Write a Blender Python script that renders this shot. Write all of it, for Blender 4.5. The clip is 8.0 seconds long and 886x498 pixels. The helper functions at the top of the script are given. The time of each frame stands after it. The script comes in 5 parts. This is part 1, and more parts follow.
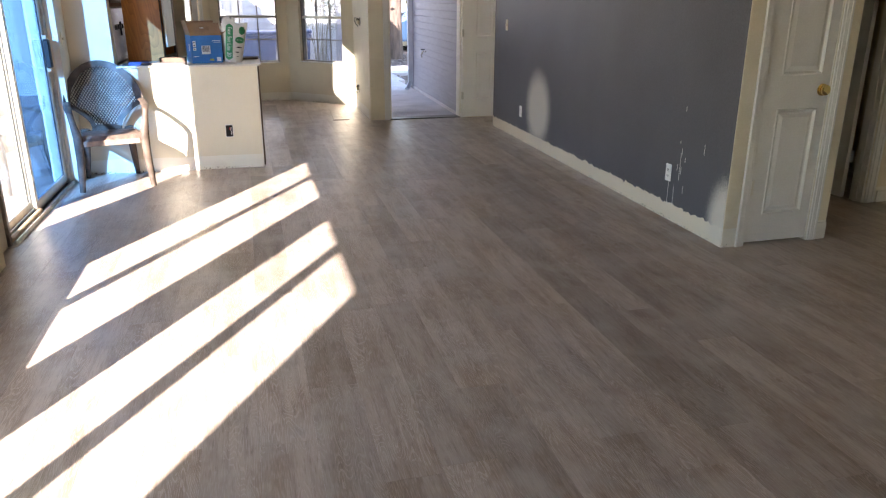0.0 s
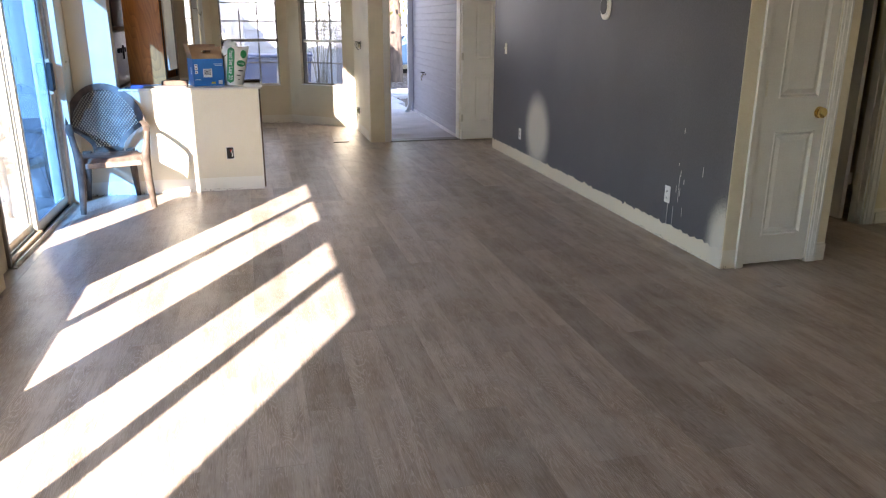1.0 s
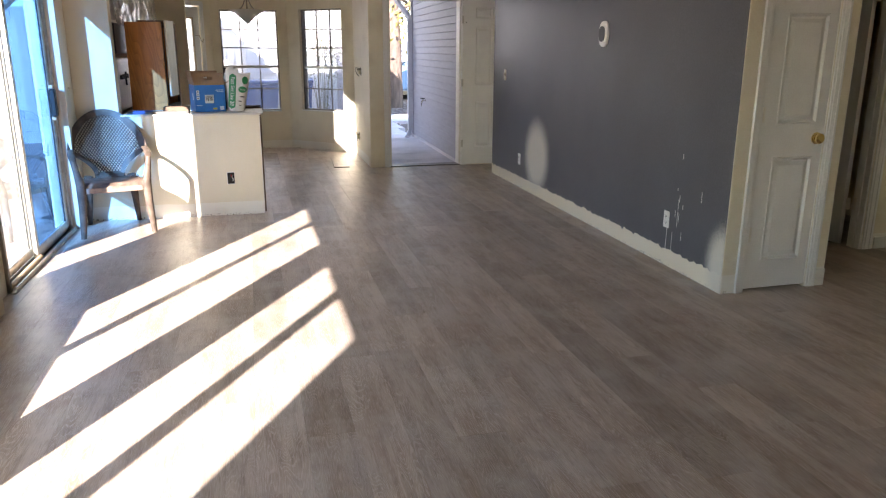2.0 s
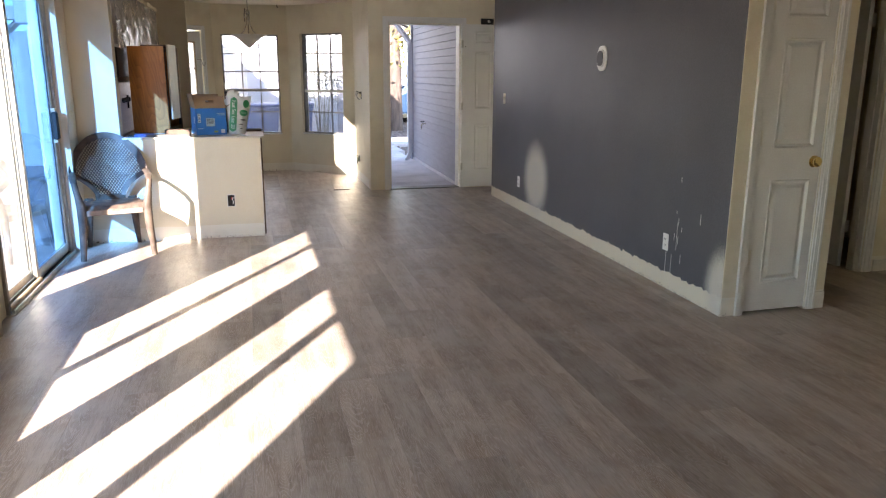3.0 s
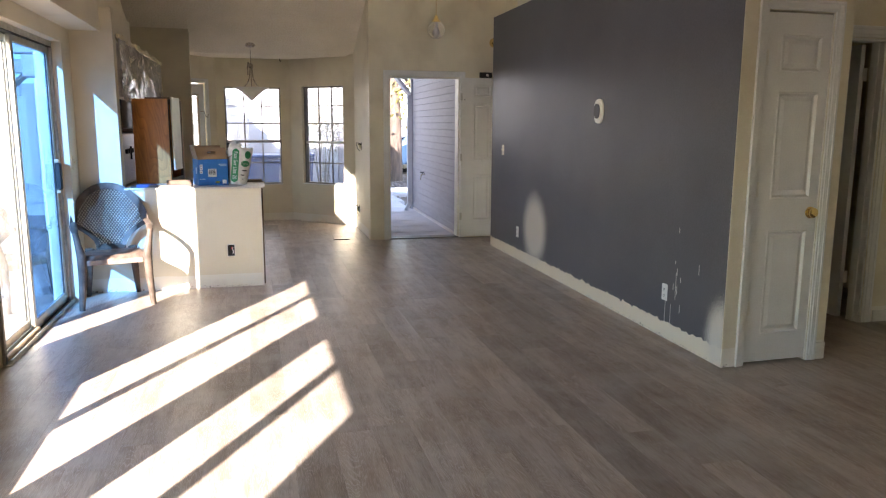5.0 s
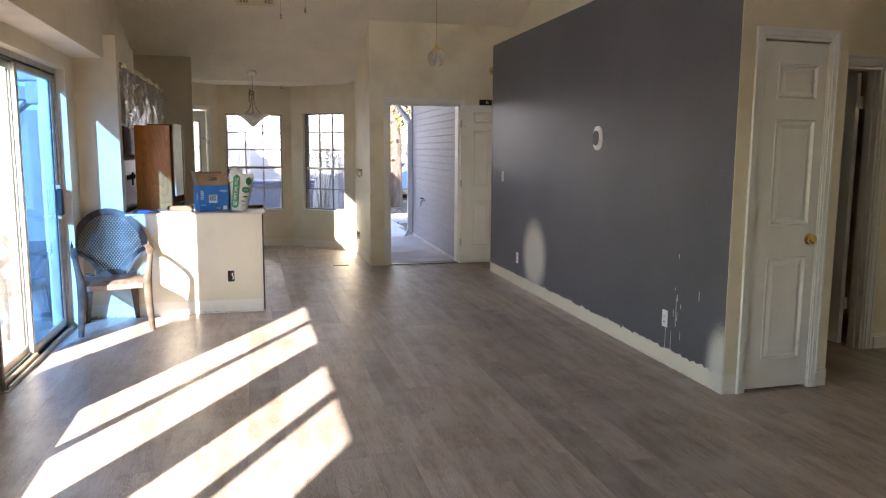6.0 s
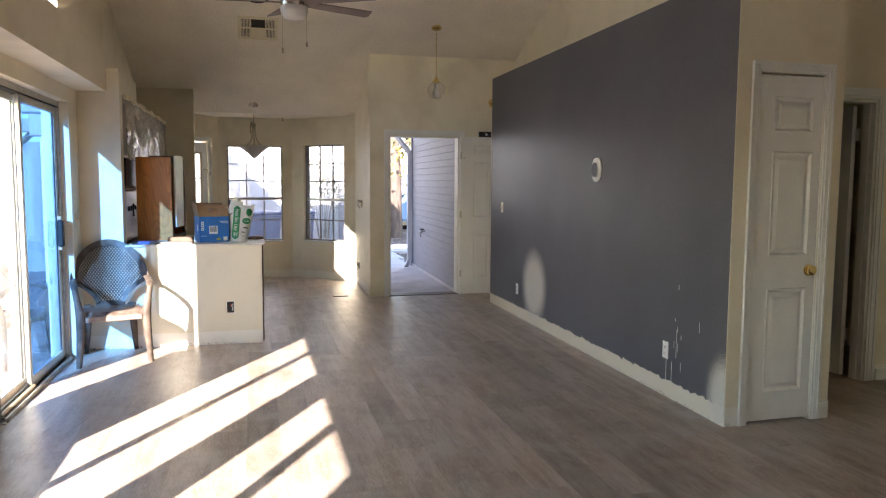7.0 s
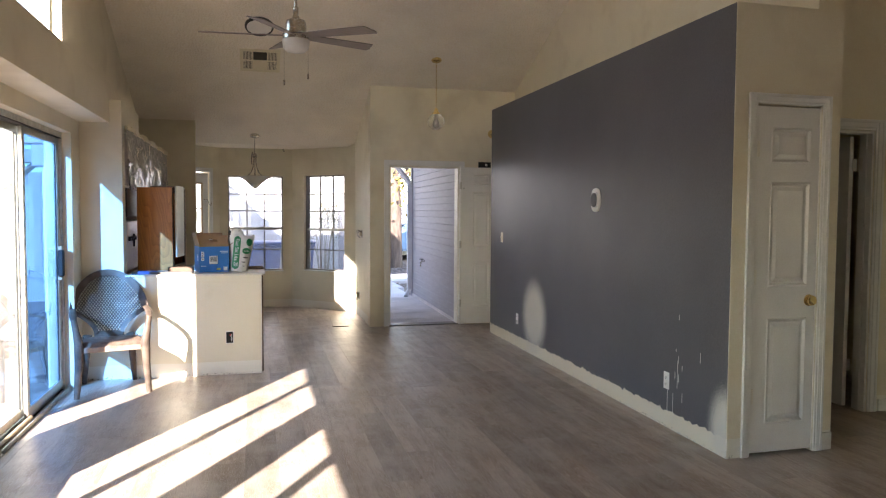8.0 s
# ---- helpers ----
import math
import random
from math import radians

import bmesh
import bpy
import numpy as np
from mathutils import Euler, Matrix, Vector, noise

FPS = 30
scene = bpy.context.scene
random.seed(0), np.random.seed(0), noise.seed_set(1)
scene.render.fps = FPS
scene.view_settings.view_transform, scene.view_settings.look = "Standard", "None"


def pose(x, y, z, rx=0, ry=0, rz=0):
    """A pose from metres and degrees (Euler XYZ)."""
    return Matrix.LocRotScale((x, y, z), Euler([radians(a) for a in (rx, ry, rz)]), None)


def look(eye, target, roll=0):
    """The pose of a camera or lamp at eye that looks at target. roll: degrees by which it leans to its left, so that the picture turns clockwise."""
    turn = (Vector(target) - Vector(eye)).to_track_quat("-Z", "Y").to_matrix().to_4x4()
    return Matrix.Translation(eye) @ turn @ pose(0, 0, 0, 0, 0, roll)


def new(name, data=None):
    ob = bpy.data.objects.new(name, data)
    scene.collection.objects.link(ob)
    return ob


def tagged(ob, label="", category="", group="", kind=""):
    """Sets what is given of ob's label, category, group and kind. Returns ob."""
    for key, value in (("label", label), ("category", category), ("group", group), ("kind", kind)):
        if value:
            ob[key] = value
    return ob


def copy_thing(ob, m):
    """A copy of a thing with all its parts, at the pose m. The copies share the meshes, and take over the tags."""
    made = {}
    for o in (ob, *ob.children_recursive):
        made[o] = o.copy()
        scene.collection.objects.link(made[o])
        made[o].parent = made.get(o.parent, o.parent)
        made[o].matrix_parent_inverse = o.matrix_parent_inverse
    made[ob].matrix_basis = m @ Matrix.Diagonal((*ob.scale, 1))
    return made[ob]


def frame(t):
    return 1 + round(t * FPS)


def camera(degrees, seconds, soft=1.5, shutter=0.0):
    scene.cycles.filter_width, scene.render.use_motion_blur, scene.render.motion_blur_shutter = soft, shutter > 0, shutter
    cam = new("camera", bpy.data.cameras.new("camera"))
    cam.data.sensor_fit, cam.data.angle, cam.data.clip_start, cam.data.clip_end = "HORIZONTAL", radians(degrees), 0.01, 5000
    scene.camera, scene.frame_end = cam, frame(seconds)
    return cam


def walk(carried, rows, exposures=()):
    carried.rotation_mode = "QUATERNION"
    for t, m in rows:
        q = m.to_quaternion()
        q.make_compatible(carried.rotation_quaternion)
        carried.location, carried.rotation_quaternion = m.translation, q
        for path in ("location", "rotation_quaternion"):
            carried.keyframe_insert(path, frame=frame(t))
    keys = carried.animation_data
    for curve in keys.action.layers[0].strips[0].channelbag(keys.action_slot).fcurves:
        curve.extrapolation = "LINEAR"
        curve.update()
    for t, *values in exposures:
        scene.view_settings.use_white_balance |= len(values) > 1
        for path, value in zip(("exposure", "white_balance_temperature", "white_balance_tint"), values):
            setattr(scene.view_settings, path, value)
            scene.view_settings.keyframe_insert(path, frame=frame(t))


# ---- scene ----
# ---------------------------------------------------------------- camera
cam = camera(62.1, 8.0, soft=1.2)
# time, tilt, lean, turn: a slow upward tilt on a tripod head, the eye sliding back and up by a few centimetres
TILT = [(0.0, -18.77, -0.14, -14.33), (0.5, -17.97, -0.13, -14.35), (1.0, -17.10, -0.14, -14.35), (1.5, -16.14, -0.15, -14.36), (3.0, -13.46, -0.20, -14.39),
        (3.5, -12.69, -0.23, -14.42), (4.0, -11.81, -0.25, -14.42), (4.5, -10.67, -0.25, -14.43), (6.0, -7.61, -0.32, -14.44), (6.5, -6.44, -0.33, -14.44),
        (7.0, -5.22, -0.33, -14.46), (7.5, -4.11, -0.32, -14.47), (8.0, -2.91, -0.32, -14.47)]
walk(cam, [(t, pose(0.005 - 0.0013 * t, 0.018 - 0.0047 * t, 1.439 + 0.003 * t, 90 + p, r, h)) for t, p, r, h in TILT],
     exposures=[(0.0, 2.79, 7060, 14), (8.0, 2.77, 7200, 13)])

# ---------------------------------------------------------------- light
SUN_TO = Vector((-0.4418, -0.7771, 0.4480))           # towards the sun
world = bpy.data.worlds.new("world")
world.use_nodes = True
scene.world = world
wn = world.node_tree.nodes
sky = wn.new("ShaderNodeTexSky")
sky.sky_type = "NISHITA"
sky.sun_disc = False
sky.sun_elevation = math.asin(SUN_TO.z)
sky.sun_rotation = math.atan2(SUN_TO.x, SUN_TO.y)
sky.dust_density = 0.6
sky.ozone_density = 2.0
wn["Background"].inputs["Strength"].default_value = 0.15
world.node_tree.links.new(sky.outputs[0], wn["Background"].inputs["Color"])
sun_data = bpy.data.lights.new("sun", "SUN")
sun_data.energy, sun_data.angle, sun_data.color = 5.0, radians(0.6), (1.0, 0.96, 0.945)
new("sun", sun_data).matrix_world = look((0, 0, 0), -SUN_TO)


# ---------------------------------------------------------------- materials
def mat(name, base, rough=0.6, metal=0.0, vary=0.12, scale=6.0, fine=60.0, bump=0.15, dist=0.002, stretch=(1, 1, 1), spec=0.5,
        second=None, amount=0.5, transmission=0.0):
    """A surface with colour variation at two scales and fine relief."""
    m = bpy.data.materials.new(name)
    m.use_nodes = True
    nt = m.node_tree
    n, l = nt.nodes, nt.links
    b = n["Principled BSDF"]
    tc = n.new("ShaderNodeTexCoord")
    mp = n.new("ShaderNodeMapping")
    mp.inputs["Scale"].default_value = stretch
    l.new(tc.outputs["Object"], mp.inputs["Vector"])
    big = n.new("ShaderNodeTexNoise")
    big.inputs["Scale"].default_value, big.inputs["Detail"].default_value = scale, 5
    small = n.new("ShaderNodeTexNoise")
    small.inputs["Scale"].default_value, small.inputs["Detail"].default_value = fine, 4
    for k in (big, small):
        l.new(mp.outputs[0], k.inputs["Vector"])
    dark = tuple(c * (1 - vary) for c in base)
    light = tuple(min(1, c * (1 + vary)) for c in (second or base))
    r1 = n.new("ShaderNodeMix")
    r1.data_type = "RGBA"
    r1.inputs["A"].default_value, r1.inputs["B"].default_value = (*dark, 1), (*light, 1)
    ramp = n.new("ShaderNodeMapRange")
    ramp.inputs["From Min"].default_value, ramp.inputs["From Max"].default_value = 0.3, 0.7
    l.new(big.outputs[0], ramp.inputs["Value"])
    l.new(ramp.outputs[0], r1.inputs["Factor"])
    r2 = n.new("ShaderNodeMix")
    r2.data_type, r2.blend_type = "RGBA", "OVERLAY"
    r2.inputs["Factor"].default_value = amount * 0.5
    l.new(r1.outputs["Result"], r2.inputs["A"])
    l.new(small.outputs[0], r2.inputs["B"])
    l.new(r2.outputs["Result"], b.inputs["Base Color"])
    rr = n.new("ShaderNodeMapRange")
    rr.inputs["To Min"].default_value, rr.inputs["To Max"].default_value = max(0.02, rough - 0.08), min(1, rough + 0.08)
    l.new(small.outputs[0], rr.inputs["Value"])
    l.new(rr.outputs[0], b.inputs["Roughness"])
    b.inputs["Metallic"].default_value = metal
    b.inputs["Specular IOR Level"].default_value = spec
    b.inputs["Transmission Weight"].default_value = transmission
    if bump:
        bp = n.new("ShaderNodeBump")
        bp.inputs["Strength"].default_value, bp.inputs["Distance"].default_value = bump, dist
        l.new(small.outputs[0], bp.inputs["Height"])
        l.new(bp.outputs[0], b.inputs["Normal"])
    return m


def add(nt, kind, **values):
    k = nt.nodes.new(kind)
    for a, v in values.items():
        setattr(k, a, v)
    return k


def math_node(nt, op, a, b=None, clamp=False):
    k = nt.nodes.new("ShaderNodeMath")
    k.operation, k.use_clamp = op, clamp
    for i, v in enumerate((a, b)):
        if v is None:
            continue
        if isinstance(v, (int, float)):
            k.inputs[i].default_value = v
        else:
            nt.links.new(v, k.inputs[i])
    return k.outputs[0]


def overpaint(m, mask, colour):
    """Lays a second colour over a material's base colour where mask is 1."""
    nt = m.node_tree
    b = nt.nodes["Principled BSDF"]
    old = b.inputs["Base Color"].links[0].from_socket
    mx = add(nt, "ShaderNodeMix", data_type="RGBA")
    nt.links.new(mask, mx.inputs["Factor"])
    nt.links.new(old, mx.inputs["A"])
    mx.inputs["B"].default_value = (*colour, 1)
    nt.links.new(mx.outputs["Result"], b.inputs["Base Color"])


def scraped_strip(m, height, colour, jag=0.03, scale=14.0, dirt=True):
    """The bare strip at the foot of a wall where a skirting board was torn off, with its ragged upper edge."""
    nt = m.node_tree
    tc = add(nt, "ShaderNodeTexCoord")
    sep = add(nt, "ShaderNodeSeparateXYZ")
    nt.links.new(tc.outputs["Object"], sep.inputs[0])
    ns = add(nt, "ShaderNodeTexNoise")
    ns.inputs["Scale"].default_value, ns.inputs["Detail"].default_value = scale, 6
    nt.links.new(tc.outputs["Object"], ns.inputs["Vector"])
    edge = math_node(nt, "ADD", math_node(nt, "MULTIPLY", math_node(nt, "SUBTRACT", ns.outputs[0], 0.5), jag * 4), height)
    mask = math_node(nt, "LESS_THAN", sep.outputs["Z"], edge)
    overpaint(m, mask, colour)
    if dirt:
        sp = add(nt, "ShaderNodeTexNoise")
        sp.inputs["Scale"].default_value, sp.inputs["Detail"].default_value = 75, 4
        nt.links.new(tc.outputs["Object"], sp.inputs["Vector"])
        low = math_node(nt, "LESS_THAN", sep.outputs["Z"], math_node(nt, "MULTIPLY", ns.outputs[0], height * 0.3))
        spot = math_node(nt, "GREATER_THAN", sp.outputs[0], 0.60)
        overpaint(m, math_node(nt, "MULTIPLY", low, spot), (0.22, 0.18, 0.13))


CREAM = (0.76, 0.695, 0.55)
cream = mat("cream_wall_paint", CREAM, 0.55, vary=0.05, scale=1.6, fine=150, bump=0.25, dist=0.0015)
cream_strip = mat("cream_wall_paint_with_bare_foot", CREAM, 0.55, vary=0.05, scale=1.6, fine=150, bump=0.25, dist=0.0015)
scraped_strip(cream_strip, 0.118, (0.83, 0.80, 0.71), 0.006, 6)
for m_ in (cream, cream_strip):                         # hand smudges and old stains
    nt_ = m_.node_tree
    tc_, ns_ = add(nt_, "ShaderNodeTexCoord"), add(nt_, "ShaderNodeTexNoise")
    ns_.inputs["Scale"].default_value, ns_.inputs["Detail"].default_value = 2.4, 7
    nt_.links.new(tc_.outputs["Object"], ns_.inputs["Vector"])
    mr_ = add(nt_, "ShaderNodeMapRange")
    mr_.inputs["From Min"].default_value, mr_.inputs["From Max"].default_value, mr_.inputs["To Max"].default_value = 0.54, 0.75, 0.32
    nt_.links.new(ns_.outputs[0], mr_.inputs["Value"])
    overpaint(m_, mr_.outputs[0], (0.46, 0.37, 0.24))
cream_worn = mat("scuffed_cream_wall_paint", CREAM, 0.5, vary=0.06, scale=1.6, fine=130, bump=0.35, dist=0.0018)
nt_ = cream_worn.node_tree
tc_, ns_ = add(nt_, "ShaderNodeTexCoord"), add(nt_, "ShaderNodeTexNoise")
ns_.inputs["Scale"].default_value, ns_.inputs["Detail"].default_value = 2.1, 9
nt_.links.new(tc_.outputs["Object"], ns_.inputs["Vector"])
mr_ = add(nt_, "ShaderNodeMapRange")
mr_.inputs["From Min"].default_value, mr_.inputs["From Max"].default_value, mr_.inputs["To Max"].default_value = 0.48, 0.70, 0.5
nt_.links.new(ns_.outputs[0], mr_.inputs["Value"])
overpaint(cream_worn, mr_.outputs[0], (0.50, 0.42, 0.29))
gray = mat("slate_gray_wall_paint", (0.107, 0.106, 0.114), 0.36, vary=0.10, scale=1.3, fine=110, bump=0.55, dist=0.0015, spec=0.13)
ceiling_paint = mat("popcorn_ceiling", (0.86, 0.79, 0.68), 0.9, vary=0.06, scale=2.0, fine=48, bump=1.0, dist=0.014, amount=0.8)
white_trim = mat("white_gloss_trim_paint", (0.765, 0.76, 0.74), 0.38, vary=0.04, scale=4, fine=90, bump=0.06)
worn_trim = mat("worn_white_trim_paint", (0.75, 0.725, 0.66), 0.45, vary=0.08, scale=9, fine=70, bump=0.12)
alu = mat("weathered_aluminium", (0.55, 0.54, 0.50), 0.42, 0.85, vary=0.15, scale=20, fine=120, bump=0.08)
alu_dark = mat("bronze_window_frame", (0.24, 0.22, 0.20), 0.45, 0.5, vary=0.15, scale=20)
brass = mat("polished_brass", (0.78, 0.60, 0.28), 0.13, 1.0, vary=0.08, scale=20, bump=0.02)
nickel = mat("brushed_nickel", (0.50, 0.465, 0.43), 0.26, 1.0, vary=0.10, scale=30, bump=0.03)
white_plastic = mat("white_plastic", (0.80, 0.79, 0.75), 0.35, vary=0.02, bump=0.02)
ivory_plastic = mat("ivory_plastic", (0.75, 0.68, 0.50), 0.4, vary=0.03, bump=0.02)
black_plastic = mat("black_plastic", (0.012, 0.012, 0.013), 0.45, vary=0.1, bump=0.05)
dusty_gray = mat("dust_gray_board", (0.11, 0.10, 0.092), 0.7, vary=0.25, scale=12, fine=80, bump=0.1)
scrap_wood = mat("worn_wood_scrap", (0.12, 0.078, 0.055), 0.7, vary=0.2, scale=14, fine=80, bump=0.1)
# near-black for flat plates whose colour stands for unlit depth
drawn_shade = mat("drawn_cavity_shade", (0.02, 0.018, 0.016), 0.9, vary=0.2)
frost = mat("frosted_glass", (0.88, 0.86, 0.83), 0.45, vary=0.04, scale=10, fine=30, bump=0.05, transmission=0.45)
chair_mat = mat("dark_gray_resin", (0.074, 0.054, 0.043), 0.48, vary=0.25, scale=14, fine=120, bump=0.1, second=(0.112, 0.082, 0.064), spec=0.3)
dusty_resin = mat("dust_worn_resin_seat", (0.26, 0.19, 0.15), 0.6, vary=0.35, scale=18, fine=90, bump=0.15)
concrete = mat("porch_concrete", (0.60, 0.56, 0.585), 0.85, vary=0.12, scale=2.5, fine=70, bump=0.3)
pale_block = mat("pale_concrete_block", (0.30, 0.295, 0.29), 0.9, vary=0.06, scale=4, fine=60, bump=0.3)
spout_paint = mat("pale_lilac_downspout_paint", (0.58, 0.57, 0.62), 0.5, vary=0.05, scale=5, fine=60, bump=0.05)
vinyl = mat("white_vinyl_fence", (0.56, 0.555, 0.56), 0.5, vary=0.04, scale=4, fine=60, bump=0.05)
gravel = mat("yard_gravel", (0.24, 0.195, 0.178), 0.95, vary=0.35, scale=7, fine=42, bump=1.0, dist=0.03, amount=1.0)
siding = mat("lilac_gray_siding_paint", (0.33, 0.318, 0.362), 0.6, vary=0.06, scale=4, fine=60, bump=0.2, stretch=(6, 1, 6))
neighbour = mat("pale_blue_gray_siding", (0.50, 0.515, 0.57), 0.7, vary=0.06, scale=3, fine=60, bump=0.15)
block = mat("gray_concrete_block", (0.22, 0.21, 0.20), 0.9, vary=0.15, scale=5, fine=60, bump=0.4)
bark = mat("tree_bark", (0.13, 0.095, 0.08), 0.95, vary=0.4, scale=9, fine=40, bump=1.0, dist=0.02, stretch=(1, 1, 0.25))
leaf_mat = mat("foliage", (0.085, 0.12, 0.03), 0.7, vary=0.45, scale=3, fine=20, bump=0, second=(0.20, 0.15, 0.04))
twig_mat = mat("dry_twig_foliage", (0.16, 0.155, 0.105), 0.8, vary=0.4, scale=6, fine=30, bump=0)
bin_mat = mat("blue_bin_plastic", (0.045, 0.085, 0.24), 0.5, vary=0.12, scale=8, fine=70, bump=0.05)
car_paint = mat("dark_blue_car_paint", (0.02, 0.05, 0.11), 0.2, vary=0.05, bump=0)
rubber = mat("black_rubber", (0.02, 0.02, 0.02), 0.8)
cardboard = mat("brown_cardboard", (0.34, 0.22, 0.13), 0.85, vary=0.10, scale=12, fine=120, bump=0.1)
blue_card = mat("blue_printed_cardboard", (0.02, 0.17, 0.50), 0.42, vary=0.10, scale=9, fine=90, bump=0.06)
label_white = mat("white_label_paper", (0.78, 0.78, 0.76), 0.6, vary=0.04)
ink_black = mat("black_print", (0.03, 0.03, 0.03), 0.6)
bag_paper = mat("white_paper_sack", (0.74, 0.74, 0.70), 0.55, vary=0.06, scale=16, fine=60, bump=0.5, dist=0.004)
bag_green = mat("green_print", (0.01, 0.22, 0.08), 0.5, vary=0.10, scale=16)
gold_label = mat("yellow_print", (0.65, 0.50, 0.05), 0.5)
raw_wood = mat("pale_raw_wood", (0.52, 0.38, 0.25), 0.7, vary=0.15, scale=10, fine=60, bump=0.15, stretch=(1, 8, 1))
panel_gray = mat("bare_particle_board_back", (0.42, 0.37, 0.34), 0.7, vary=0.15, scale=9, fine=80, bump=0.1)
mdf_edge = mat("dark_cut_edge", (0.12, 0.075, 0.045), 0.8, vary=0.25, scale=20)
laminate = mat("off_white_laminate", (0.66, 0.62, 0.54), 0.4, vary=0.06, scale=10)
enamel = mat("white_enamel", (0.74, 0.72, 0.67), 0.25, vary=0.04)
blade_mat = mat("taupe_wood_fan_blade", (0.165, 0.125, 0.112), 0.45, vary=0.18, scale=5, fine=60, bump=0.08, stretch=(2, 14, 2))


def oak_material(name, base, line, scale=0.9):
    m = mat(name, base, 0.42, vary=0.14, scale=4, fine=90, bump=0.12, stretch=(7, 7, 0.7))
    nt = m.node_tree
    tc = add(nt, "ShaderNodeTexCoord")
    mp = add(nt, "ShaderNodeMapping")
    mp.inputs["Scale"].default_value = (5.0, 5.0, 0.8)
    nt.links.new(tc.outputs["Object"], mp.inputs["Vector"])
    wv = add(nt, "ShaderNodeTexNoise")
    wv.inputs["Scale"].default_value, wv.inputs["Detail"].default_value = scale, 1.5
    nt.links.new(mp.outputs[0], wv.inputs["Vector"])
    ring = math_node(nt, "FRACT", math_node(nt, "MULTIPLY", wv.outputs[0], 30.0))
    overpaint(m, math_node(nt, "MULTIPLY", math_node(nt, "POWER", ring, 2.5), 0.45), line)
    return m


oak = oak_material("oak_veneer", (0.46, 0.178, 0.040), (0.21, 0.070, 0.016))


def plank_material(name, tone):
    """Limed oak vinyl plank: pale grain lines with cathedral figures on a taupe ground, its shade by chance."""
    m = bpy.data.materials.new(name)
    m.use_nodes = True
    nt = m.node_tree
    b, l = nt.nodes["Principled BSDF"], nt.links
    tc, oi, ge = add(nt, "ShaderNodeTexCoord"), add(nt, "ShaderNodeObjectInfo"), add(nt, "ShaderNodeNewGeometry")
    rnd = math_node(nt, "FRACT", math_node(nt, "ADD", oi.outputs["Random"], ge.outputs["Random Per Island"]))
    off = add(nt, "ShaderNodeCombineXYZ")
    l.new(math_node(nt, "MULTIPLY", rnd, 37.0), off.inputs[0])
    l.new(math_node(nt, "MULTIPLY", rnd, 91.0), off.inputs[1])
    va = add(nt, "ShaderNodeVectorMath", operation="ADD")
    l.new(tc.outputs["Object"], va.inputs[0])
    l.new(off.outputs[0], va.inputs[1])

    def mapped(sx, sy):
        mp = add(nt, "ShaderNodeMapping")
        mp.inputs["Scale"].default_value = (sx, sy, 1)
        l.new(va.outputs[0], mp.inputs["Vector"])
        return mp.outputs[0]

    def noise_tex(v, s, d):
        k = add(nt, "ShaderNodeTexNoise")
        k.inputs["Scale"].default_value, k.inputs["Detail"].default_value = s, d
        l.new(v, k.inputs["Vector"])
        return k.outputs[0]

    blot = noise_tex(mapped(5.0, 0.8), 1.7, 4)                   # limed areas
    streak = noise_tex(mapped(18, 1.2), 2.4, 6)                   # long streaks
    fine = noise_tex(mapped(130, 9), 2.0, 4)                      # pores
    warp = noise_tex(mapped(4.6, 0.55), 1.5, 2.2)                 # growth rings
    rings = math_node(nt, "FRACT", math_node(nt, "MULTIPLY", warp, 62.0))
    line = math_node(nt, "LESS_THAN", math_node(nt, "ABSOLUTE", math_node(nt, "SUBTRACT", rings, 0.5)), 0.15)
    figure = math_node(nt, "MULTIPLY", line, math_node(nt, "GREATER_THAN", noise_tex(mapped(2.6, 1.0), 1.9, 2), 0.47))
    figure = math_node(nt, "MULTIPLY", figure, math_node(nt, "GREATER_THAN", fine, 0.42))

    def blend(a, c, f):
        mx = add(nt, "ShaderNodeMix", data_type="RGBA")
        l.new(a, mx.inputs["A"])
        mx.inputs["B"].default_value = (*c, 1)
        if isinstance(f, float):
            mx.inputs["Factor"].default_value = f
        else:
            l.new(f, mx.inputs["Factor"])
        return mx.outputs["Result"]

    def span(v, lo, hi, top=1.0):
        r = add(nt, "ShaderNodeMapRange")
        for i, x in zip(("From Min", "From Max", "To Max"), (lo, hi, top)):
            r.inputs[i].default_value = x
        l.new(v, r.inputs["Value"])
        return r.outputs[0]

    ground = add(nt, "ShaderNodeRGB")
    ground.outputs[0].default_value = (0.415 * tone, 0.345 * tone, 0.290 * tone, 1)
    brown = noise_tex(mapped(6.0, 0.9), 1.7, 5)                   # warm heart-wood areas
    c = blend(ground.outputs[0], (0.240 * tone, 0.166 * tone, 0.113 * tone), span(brown, 0.40, 0.64, 0.75))
    c = blend(c, (0.20 * tone, 0.153 * tone, 0.120 * tone), span(blot, 0.50, 0.70, 0.45))
    c = blend(c, (0.185 * tone, 0.130 * tone, 0.098 * tone), span(streak, 0.50, 0.70, 0.50))
    pore = noise_tex(mapped(80, 6.0), 2.0, 3)
    c = blend(c, (0.16 * tone, 0.115 * tone, 0.085 * tone), span(pore, 0.54, 0.70, 0.42))
    c = blend(c, (0.48 * tone, 0.41 * tone, 0.36 * tone), span(fine, 0.48, 0.64, 0.45))
    c = blend(c, (0.54 * tone, 0.46 * tone, 0.40 * tone), math_node(nt, "MULTIPLY", figure, 0.40))
    smear = noise_tex(ge.outputs["Position"], 3.4, 9)             # plaster dust wiped about
    c = blend(c, (0.46, 0.42, 0.38), span(smear, 0.50, 0.68, 0.42))
    stain = noise_tex(ge.outputs["Position"], 5.5, 7)
    c = blend(c, (0.13, 0.10, 0.08), span(stain, 0.56, 0.72, 0.22))
